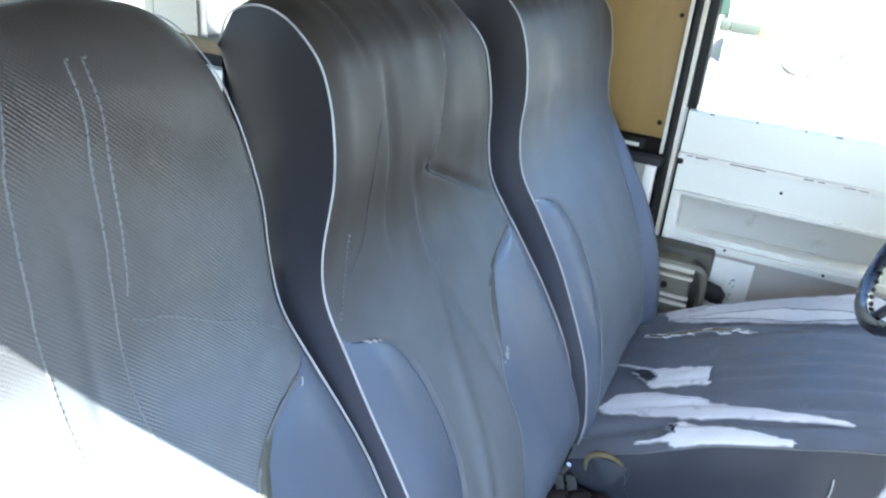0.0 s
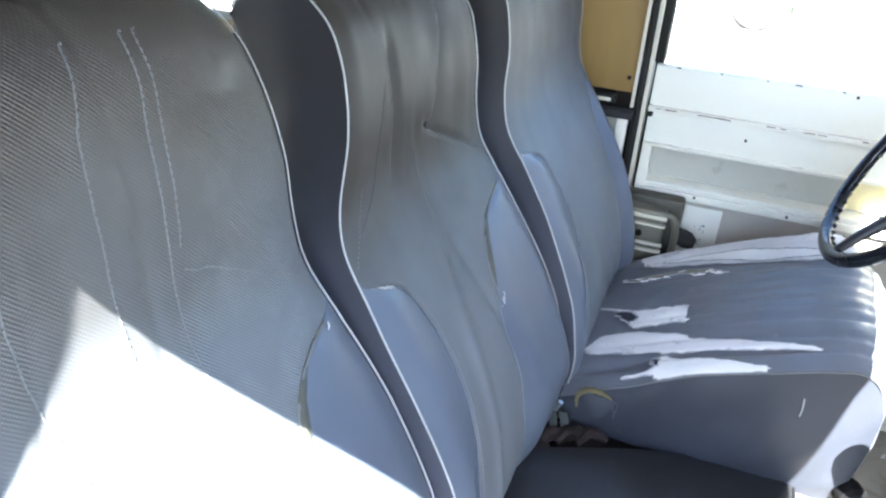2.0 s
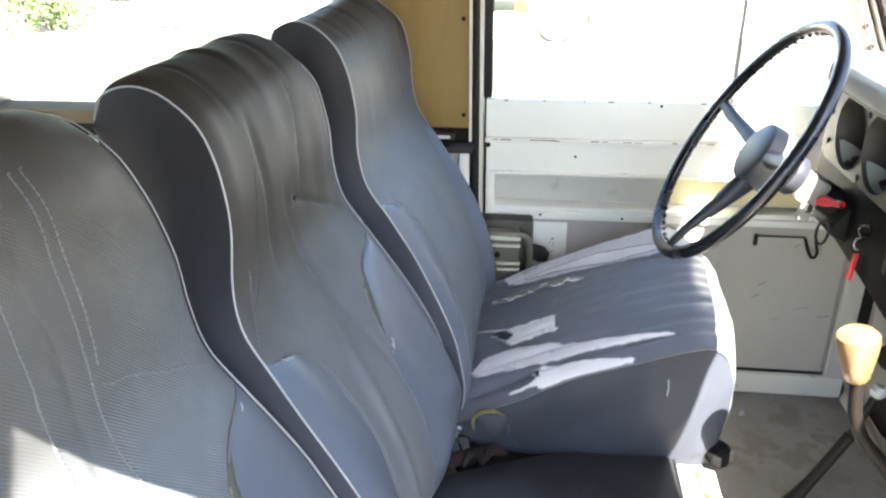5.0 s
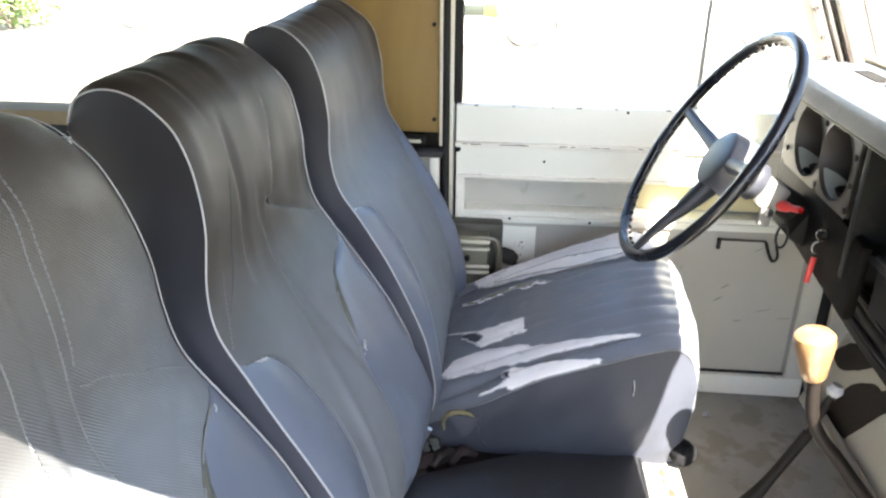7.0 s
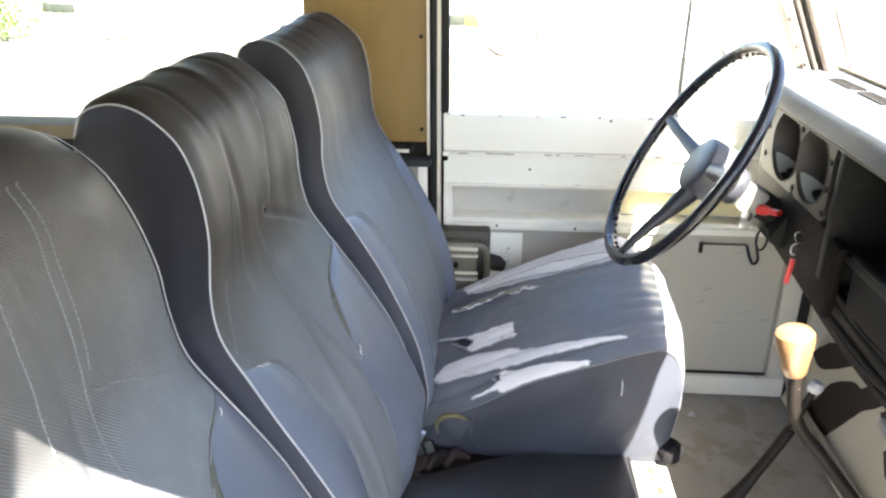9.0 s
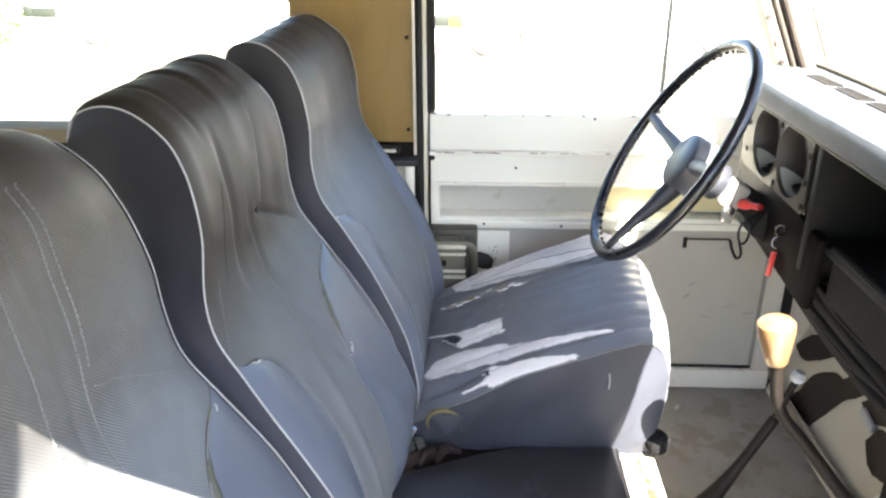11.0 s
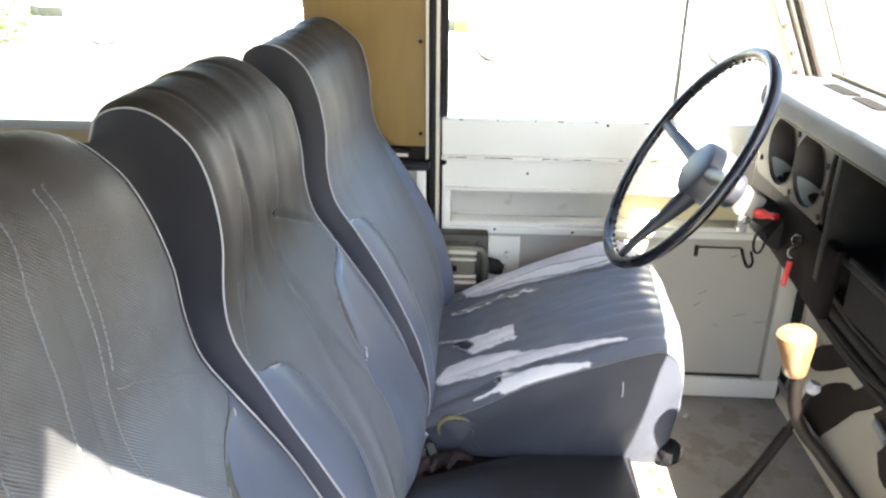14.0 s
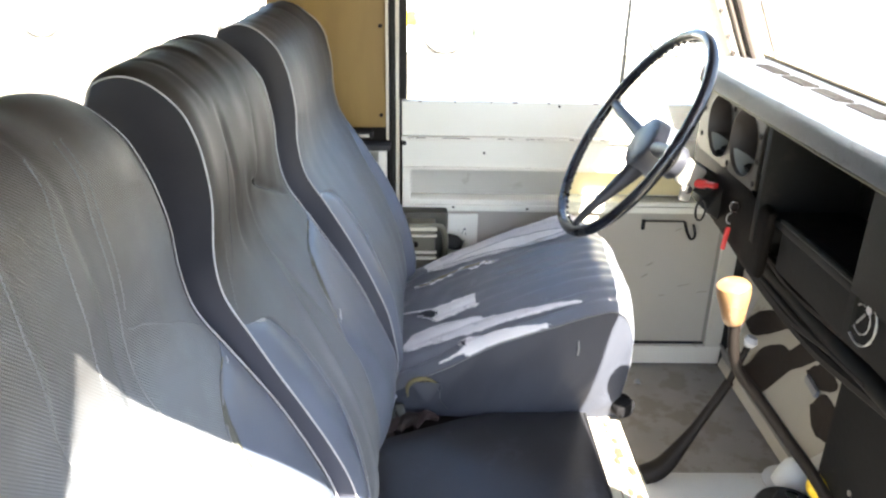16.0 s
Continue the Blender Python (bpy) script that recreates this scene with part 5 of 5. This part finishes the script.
M_brownblack = mat("dark_brown_plastic", (0.0045, 0.0036, 0.003), 0.6, 0, 0.3, 12, 0.25, 120, stain=(0.008, 0.006, 0.005), stain_at=0.6, stain_scale=14, spec=0.05)
M_wellfloor = mat("lit_well_floor_metal", (0.36, 0.38, 0.35), 0.4, 0.2, 0.15, 30, 0.1)
pan = part("instrument_panel", holed_plate(0.600, 0.606, 1.046, 1.345, 1.280, 1.412, (1.116, 1.234), 0.0575), M_insttan, dash, "tan-grey instrument panel with two round holes")
for y in (1.234, 1.116):
    z = 1.346
    part("bezel", lathe([(0.0575, 0.001), (0.0600, 0.001), (0.0605, 0.002), (0.0595, 0.0025), (0.0580, 0.0025), (0.0575, -0.0)], (0.601, y, z), (-1, 0, 0), 40), M_insttan, pan)
    # dark wall and bright floor strip paint in the well's shade and caught light
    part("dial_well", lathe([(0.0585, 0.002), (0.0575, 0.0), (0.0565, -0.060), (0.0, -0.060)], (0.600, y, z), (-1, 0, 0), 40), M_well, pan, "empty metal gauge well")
    shell = grid(14, 6, lambda i, j: Vector((0.604 + 0.050 * (0.12 + 0.88 * math.sin(math.pi * i / 14) ** 0.7) * j / 6, y + 0.0555 * math.cos(radians(212 + 122 * i / 14)), z + 0.0555 * math.sin(radians(212 + 122 * i / 14)))))
    part("well_floor", shell, M_wellfloor, pan, "pale strip painting the light at the bottom of the well")
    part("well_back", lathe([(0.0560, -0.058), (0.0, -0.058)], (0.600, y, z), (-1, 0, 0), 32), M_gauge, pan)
for y, z in ((1.175, 1.390), (1.175, 1.292), (1.053, 1.372), (1.053, 1.33), (1.053, 1.292), (1.322, 1.36), (1.322, 1.31)):
    part("panel_screw", lathe([(0.005, 0), (0.005, 0.002), (0, 0.003)], (0.600, y, z), (-1, 0, 0), 10), M_dkmetal, pan)
part("cowl_face", bar((0.612, 0.985, 1.205), (0.612, 1.27, 1.235), 0.02, 0.125, (0, 0, 1), 0.012), M_brownblack, dash, "dark brown column housing")
part("column_cowl", box(0.615, 0.72, 1.02, 1.40, 1.20, 1.30, 0.012), M_black, dash)
# round badge on the lower face, a bar and a bolt
for r_, t_k in ((0.033, 0.0017), (0.019, 0.0012)):
    part("round_badge", tube([(0.6165, 0.702 + r_ * math.cos(a), 1.226 + 1.05 * r_ * math.sin(a)) for a in (2 * math.pi * k / 32 for k in range(32))], [t_k + 0.0005 * math.sin(k * 1.7) for k in range(32)], 6, closed=True), M_dullring, dash, "worn bright ring badge")
part("badge_face", lathe([(0.031, 0), (0.030, 0.0012), (0.0, 0.0014)], (0.618, 0.702, 1.226), (-1, 0, 0), 28), M_lowface, dash)
part("badge_mark", bar((0.6160, 0.710, 1.217), (0.6160, 0.696, 1.236), 0.003, 0.002, (1, 0, 0)), M_dullring, dash)
for k in range(12):
    a_, c_ = 0.60 + 0.05 * (k % 4), 1.10 + 0.055 * (k % 5)
    sag = 0.012 + 0.010 * (k % 3)
    x_ = 0.645 + 0.011 * (k % 6)
    z_ = 1.172 - 0.0075 * k
    part("cable", tube(spline([(x_, lerp(a_, c_, f), z_ - sag * math.sin(math.pi * f) + 0.007 * noise.noise(Vector((k * 3.3, f * 4, 1)))) for f in (0, 0.2, 0.4, 0.6, 0.8, 1.0)], 30), 0.0045 + 0.0025 * (k % 3), 7), M_dkmetal if k % 2 else M_loom, dash, "dusty wiring")
for k in range(5):
    y = 0.93 + 0.07 * k
    part("cable", tube(spline([(0.655 + 0.01 * (k % 2), y, 1.165), (0.680, y + 0.02, 1.125), (0.75, y + 0.035, 1.10), (0.85, y + 0.03, 1.07), (0.925, y + 0.04, 1.05)], 20), 0.006, 7), M_loom, dash, "dusty wiring")
part("heater_duct", box(0.735, 0.92, 0.45, 0.905, 0.80, 1.10, 0.02), M_lowface, dash, "dark heater box under the dash")
part("duct_screw", lathe([(0.005, 0), (0.005, 0.002), (0, 0.003)], (0.735, 0.80, 0.86), (-1, 0, 0), 8), M_steel, dash)
part("duct_shelf", box(0.70, 0.92, 0.45, 0.93, 1.10, 1.118, 0.006), M_black, dash)
part("pull_rod", tube([(0.682, 0.985, 1.150), (0.681, 1.02, 1.130), (0.68, 1.062, 1.106)], [0.0065, 0.005, 0.0015], 8), M_steel, dash, "bright pointed steel rod")
part("wire_clip", tube([(0.678, 1.150, 1.134), (0.68, 1.185, 1.127)], 0.0022, 6), M_steel, dash)
part("bracket", bar((0.665, 0.90, 1.19), (0.70, 0.93, 1.10), 0.03, 0.006, (0, 1, 0), 0.002), M_dkmetal, dash, "rusty bracket")

# straps and hinge ends in the gap between the driver's cushion and the seat backs
gap = thing("webbing_strap", (-0.01, 0.99, 0.855), "dark red strap with rusty hinge beside the cushion", "strap")
part("hinge_plate", bar((-0.035, 1.005, 0.853), (-0.005, 0.995, 0.925), 0.012, 0.030, (0, 1, 0), 0.003), M_dkmetal, gap)
part("strap", bar((-0.045, 0.985, 0.859), (0.060, 0.992, 0.866), 0.022, 0.004, (0, 0, 1), 0.001), M_redstrap, gap, "dark red strap")
M_strapgrey = mat("grey_green_webbing", (0.030, 0.033, 0.032), 0.85, 0, 0.3, 40, 0.3, 200)
for a_, c_, w_ in (((-0.006, 0.978, 0.897), (0.003, 0.974, 0.858), 0.012), ((0.010, 0.980, 0.899), (0.022, 0.975, 0.858), 0.014)):
    part("folded_strap", bar(a_, c_, w_, 0.003, (0, 1, 0), 0.001), M_strapgrey, gap, "grey-green webbing tail")
part("bright_pin", tube([(-0.012, 0.985, 0.875), (0.004, 0.982, 0.915)], 0.004, 8), M_steel, gap)
part("spring", tube([(0.01 + 0.010 * math.cos(k * 0.9), 0.985 + 0.004 * math.sin(k * 0.9), 0.858 + 0.0016 * k) for k in range(26)], 0.0016, 5), M_dkmetal, gap)

for k, (x_, y_, z_, r_) in enumerate(((-0.030, 0.945, 0.872, 0.014), (0.000, 0.962, 0.868, 0.011), (0.024, 0.972, 0.870, 0.013), (0.052, 0.985, 0.868, 0.010), (-0.015, 0.925, 0.862, 0.010))):
    fold_ = tube(spline([(x_ - 0.012, y_ - 0.02, z_ - 0.008), (x_, y_, z_), (x_ + 0.014, y_ + 0.012, z_ - 0.004), (x_ + 0.030, y_ + 0.008, z_ - 0.010)], 14), [r_ * (0.35 + 0.65 * math.sin(math.pi * (q + 0.5) / 15)) for q in range(15)], 8)
    for v in fold_.verts:
        v.co += 0.003 * noise.noise_vector(v.co * 60)
    part("crumpled_cloth", fold_, M_redstrap if k % 2 else M_dkmetal, gap, "dark crumpled webbing end")

# ---- levers ----
M_scrap = mat("milky_plastic_film", (0.30, 0.31, 0.32), 0.3, 0, 0.1, 30, 0.1)
M_brake = mat("worn_brown_lever_paint", (0.006, 0.0045, 0.0038), 0.6, 0, 0.35, 14, 0.2, 90, stain=(0.02, 0.015, 0.012), stain_at=0.66, stain_scale=16, spec=0.15)
gl = thing("gear_lever", (0.70, 0.81, 0.73), "long bent gear lever with pale wooden knob", "gear lever")
lp = spline([(0.490, 0.784, 1.178), (0.498, 0.785, 1.124), (0.516, 0.787, 1.087), (0.543, 0.79, 1.055), (0.615, 0.80, 0.963), (0.68, 0.81, 0.88), (0.73, 0.81, 0.80), (0.745, 0.81, 0.735)], 40)
part("shaft", tube(lp, [lerp(0.008, 0.011, k / 40) for k in range(41)], 10), M_brake, gl)
part("wooden_knob", lathe([(0, -0.002), (0.012, -0.002), (0.0145, 0.002), (0.0175, 0.018), (0.0215, 0.036), (0.0235, 0.049), (0.0228, 0.057), (0.018, 0.062), (0.010, 0.0632), (0, 0.0635)], (0.4886, 0.785, 1.1765), (-0.16, 0, 1), 36), M_wood, gl, "turned pale wooden knob")
part("gaiter", lathe([(0.075, 0), (0.072, 0.012), (0.05, 0.022), (0.046, 0.03), (0.03, 0.042), (0.016, 0.055), (0.012, 0.06)], (0.745, 0.81, 0.726), (0, 0, 1), 28), M_rubber, gl, "black rubber gaiter")
hb = thing("hand_brake", (0.50, 1.0, 0.725), "dark brown worn hand brake lever with pale button", "hand brake")
part("lever", tube(spline([(0.470, 1.0, 0.728), (0.503, 1.0, 0.748), (0.535, 1.0, 0.80), (0.565, 1.0, 0.86), (0.600, 1.0, 0.938)], 24), [lerp(0.020, 0.009, smooth(0, 16, k)) for k in range(25)], 10), M_brake, hb)
part("rod", tube([(0.600, 1.0, 0.938), (0.612, 1.0, 0.98), (0.622, 1.0, 1.012)], 0.006, 8), M_brake, hb)
part("button", lathe([(0, -0.013), (0.009, -0.009), (0.0125, 0), (0.009, 0.009), (0, 0.012)], (0.624, 1.0, 1.021), (0.3, 0, 1), 18), M_piping, hb, "pale round button")
yl = thing("transfer_lever", (0.735, 0.90, 0.735), "short lever with yellow knob", "lever")
part("stem", tube([(0.742, 0.895, 0.732), (0.738, 0.882, 0.77), (0.735, 0.872, 0.80)], 0.007, 8), M_dkmetal, yl)
part("yellow_knob", lathe([(0, -0.004), (0.018, -0.002), (0.024, 0.008), (0.024, 0.02), (0.018, 0.028), (0, 0.030)], (0.735, 0.872, 0.797), (-0.1, -0.1, 1), 24), M_yknob, yl)
part("gaiter", lathe([(0.06, 0), (0.055, 0.012), (0.03, 0.02), (0.024, 0.035), (0.01, 0.04)], (0.71, 0.91, 0.722), (0, 0, 1), 24), M_rubber, yl)
boot = thing("lever_boot", (0.748, 0.985, 0.725), "pale grey moulded lever boot on the tunnel", "lever boot")
part("boot", lathe([(0.036, 0), (0.034, 0.010), (0.028, 0.028), (0.021, 0.044), (0.012, 0.052), (0, 0.054)], (0.748, 0.985, 0.722), (0.1, 0.1, 1), 24), M_tunnel, boot)
part("flange", lathe([(0.052, 0), (0.052, 0.004), (0.036, 0.006)], (0.748, 0.985, 0.722), (0, 0, 1), 24), M_tunnel, boot)
for x_, y_, z_, a_ in ((0.601, 1.507, 0.6005, 0.4), (0.424, 1.012, 0.8565, 1.2)):
    sc = grid(6, 3, lambda i, j: Vector((x_ + 0.012 * (j / 3 - 0.5) + 0.003 * math.sin(i * 1.1 + a_), y_ + 0.014 * (i / 6 - 0.5), z_ + 0.001 + 0.016 * abs(i / 6 - 0.5) + 0.003 * math.sin(j + a_))))
    r = bmesh.ops.extrude_face_region(sc, geom=sc.faces[:])
    bmesh.ops.translate(sc, verts=[q for q in r["geom"] if isinstance(q, bmesh.types.BMVert)], vec=(0, 0, 0.001))
    solid("plastic_scrap", sc, M_scrap, "small curled scrap of pale plastic film", "scrap", group="plastic scraps")
lv = thing("pale_scrap", (0.30, 0.78, 0.87), "small pale scrap on the black pad", "scrap")
part("scrap", box(0.012, 0.020, 0.738, 0.744, 0.8805, 0.8825, 0.0005), M_piping, lv)

# ---- yard outside ----
def wheel_at(parent, c, r, w, rim_mat):
    ty = part("wheel", lathe([(r * 0.62, 0), (r * 0.9, -0.01), (r, 0.03), (r, w - 0.03), (r * 0.9, w), (r * 0.62, w)], c, (0, 1, 0), 32), M_tyre, parent)
    part("rim", lathe([(0, 0.03), (r * 0.2, 0.01), (r * 0.4, 0.035), (r * 0.62, 0.0), (r * 0.66, 0.02), (r * 0.66, w), (0, w)], c, (0, 1, 0), 28), rim_mat, ty)


# arch lifted too, so it nearly vanishes in the glare
M_arch = mat("washed_out_wheel_arch", (0.040, 0.040, 0.038), 0.8, 0, 0.4, 9, 0)
M_carbumper = mat("dark_green_bumper_paint", (0.008, 0.012, 0.007), 0.6, 0, 0.2, 6, 0)
M_carstep = mat("bright_green_step_paint", (0.06, 0.10, 0.06), 0.6, 0, 0.2, 6, 0)


def truck(x, y, paint, label, L=5.2, rim_mat=None, step=False):
    """A parked pickup seen from its side; x is its front wheel."""
    t = thing("parked_truck", (x, y, 0), label, "truck", "parked vehicles")
    rim_mat = rim_mat or M_carwhite
    pts = [(-0.95, 0.015), (-0.98, 0.95), (-0.90, 1.08), (0.55, 1.18), (1.05, 1.85), (2.35, 1.88), (2.50, 1.20), (L - 1.0, 1.18), (L - 0.95, 0.015)]
    bm = bmesh.new()
    A = [bm.verts.new((x + px, y + (0.10 if pz > 1.3 else 0.0), pz)) for px, pz in pts]
    B = [bm.verts.new((x + px, y + (1.7 if pz > 1.3 else 1.8), pz)) for px, pz in pts]
    bm.faces.new(A)
    bm.faces.new(B[::-1])
    for i in range(len(pts)):
        k = (i + 1) % len(pts)
        bm.faces.new((A[i], B[i], B[k], A[k]))
    body = part("body", bm, paint, t, smooth=False)
    part("side_window", bar((x + 1.0, y + 0.045, 1.50), (x + 1.72, y + 0.045, 1.50), 0.02, 0.46, (0, 0, 1), 0.005), M_carglass, t)
    part("windscreen", bar((x + 0.62, y + 0.9, 1.27), (x + 1.00, y + 0.9, 1.78), 1.45, 0.02, (1, 0, 0)), M_carglass, t)
    part("bumper", box(x - 1.06, x - 0.92, y - 0.02, y + 1.82, 0.40, 0.56, 0.03), M_carbumper, t)
    part("grille", box(x - 1.0, x - 0.96, y + 0.3, y + 1.5, 0.72, 0.98, 0.01), M_rubber, t)
    part("mirror", box(x + 0.72, x + 0.82, y - 0.22, y - 0.04, 1.25, 1.50, 0.03), M_rubber, t)
    part("headlight", lathe([(0.09, 0), (0.08, 0.03), (0, 0.04)], (x - 0.97, y + 0.15, 0.86), (-1, 0, 0), 18), M_chrome, t)
    if step:
        part("side_marker", box(x - 0.56, x - 0.39, y - 0.02, y + 0.02, 0.38, 0.56, 0.01), M_yknob, t)
    part("bumper_end", box(x - 0.92, x - 0.56, y - 0.03, y + 0.02, 0.40, 0.54, 0.01), M_carbumper, t)
    if step:
        part("side_step", box(x + 0.40, x + 1.05, y - 0.05, y + 0.06, 0.20, 0.36, 0.015), M_carstep, t)
    part("door_gap", box(x + 0.62, x + 0.635, y - 0.004, y + 0.02, 0.40, 1.15), M_rubber, t)
    for wxx in (x, x + L - 2.1):
        part("wheel_arch", lathe([(0.0, -0.002), (0.405, -0.002), (0.405, 0.05)], (wxx, y - 0.003, 0.345), (0, 1, 0), 32), M_arch, t)
        wheel_at(t, (wxx, y - 0.03, 0.31), 0.31, 0.24, rim_mat)
    return t


truck(0.27, 10.6, M_carwhite, "white pickup truck parked in the yard", step=True)
truck(-5.6, 11.5, M_carwhite, "white pickup truck parked in the yard behind", 5.0)
truck(-3.2, 16.5, M_cargreen, "dark green truck parked further off")
truck(3.2, 19.5, M_carblue, "blue truck parked at the back")
# a few trees along the far side of the yard


def tree(x, y, h, seed):
    rnd = random.Random(seed)
    t = thing("tree", (x, y, 0), "leafy green tree at the edge of the yard", "tree", "yard trees")
    tr = tube([(x, y, 0), (x + 0.1, y, h * 0.3), (x - 0.05, y + 0.1, h * 0.6), (x, y, h * 0.8)], [0.22, 0.17, 0.11, 0.04], 9)
    for k in range(6):
        a = rnd.random() * 6.28
        z0 = h * rnd.uniform(0.3, 0.6)
        tube([(x, y, z0), (x + math.cos(a) * h * 0.14, y + math.sin(a) * h * 0.14, z0 + h * 0.12), (x + math.cos(a) * h * 0.28, y + math.sin(a) * h * 0.28, z0 + h * 0.2)], [0.09, 0.06, 0.02], 6, bm=tr)
    part("trunk", tr, M_bark, t)
    verts, faces = [], []
    for k in range(2600):
        a, e = rnd.random() * 6.28, rnd.uniform(-1, 1)
        c = rnd.choice(range(9))
        rc = random.Random(seed * 31 + c)
        cx, cy, cz = x + rc.uniform(-1, 1) * h * 0.25, y + rc.uniform(-1, 1) * h * 0.25, h * rc.uniform(0.5, 0.95)
        rr = h * 0.16 * rnd.random() ** 0.4
        p = Vector((cx + rr * math.cos(a) * math.sqrt(1 - e * e), cy + rr * math.sin(a) * math.sqrt(1 - e * e), cz + rr * e))
        q = Vector((rnd.gauss(0, 1), rnd.gauss(0, 1), rnd.gauss(0, 1))).normalized()
        s = q.orthogonal().normalized()
        n0 = len(verts)
        verts += [p, p + 0.10 * q + 0.05 * s, p + 0.2 * q, p + 0.10 * q - 0.05 * s]
        faces.append((n0, n0 + 1, n0 + 2, n0 + 3))
    me = bpy.data.meshes.new("crown")
    me.from_pydata([v - Vector((x, y, 0)) for v in verts], [], faces)
    me.materials.append(M_leaf)
    cr = new("crown", me)
    cr.parent = t


def shrub(x, y, h, seed):
    """A low leafy bush at the edge of the yard."""
    rnd = random.Random(seed)
    t = thing("shrub", (x, y, 0), "low pale green weedy bush in full sun", "shrub", "yard shrubs")
    st = None
    for k in range(7):
        a = rnd.random() * 6.28
        st = tube([(x, y, 0), (x + 0.15 * math.cos(a), y + 0.15 * math.sin(a), h * 0.5), (x + 0.35 * math.cos(a), y + 0.35 * math.sin(a), h * 0.9)], [0.025, 0.016, 0.006], 5, bm=st)
    part("stems", st, M_bark, t)
    verts, faces = [], []
    for k in range(900):
        p = Vector((rnd.gauss(0, 0.32), rnd.gauss(0, 0.32), h * rnd.uniform(0.1, 1.0)))
        q = Vector((rnd.gauss(0, 1), rnd.gauss(0, 1), rnd.gauss(0.3, 1))).normalized()
        s = q.orthogonal().normalized()
        n0 = len(verts)
        verts += [p, p + 0.05 * q + 0.02 * s, p + 0.11 * q, p + 0.05 * q - 0.02 * s]
        faces.append((n0, n0 + 1, n0 + 2, n0 + 3))
    me = bpy.data.meshes.new("leaves")
    me.from_pydata(verts, [], faces)
    me.materials.append(M_leaf)
    lv_ = new("leaves", me)
    lv_.parent = t


for i, (x, y, h) in enumerate(((-7.4, 11.2, 0.8), (-8.3, 12.4, 1.1), (-6.8, 12.9, 0.9), (-9.6, 11.6, 1.0), (1.6, 12.9, 0.6), (5.1, 20.5, 1.2))):
    shrub(x, y, h, 50 + i)
for i, (x, y, h) in enumerate(((-12, 24, 6.5), (-7, 27, 7.5), (4, 30, 7.0), (9, 27, 6.0), (-17, 21, 6.5))):
    tree(x, y, h, i + 3)
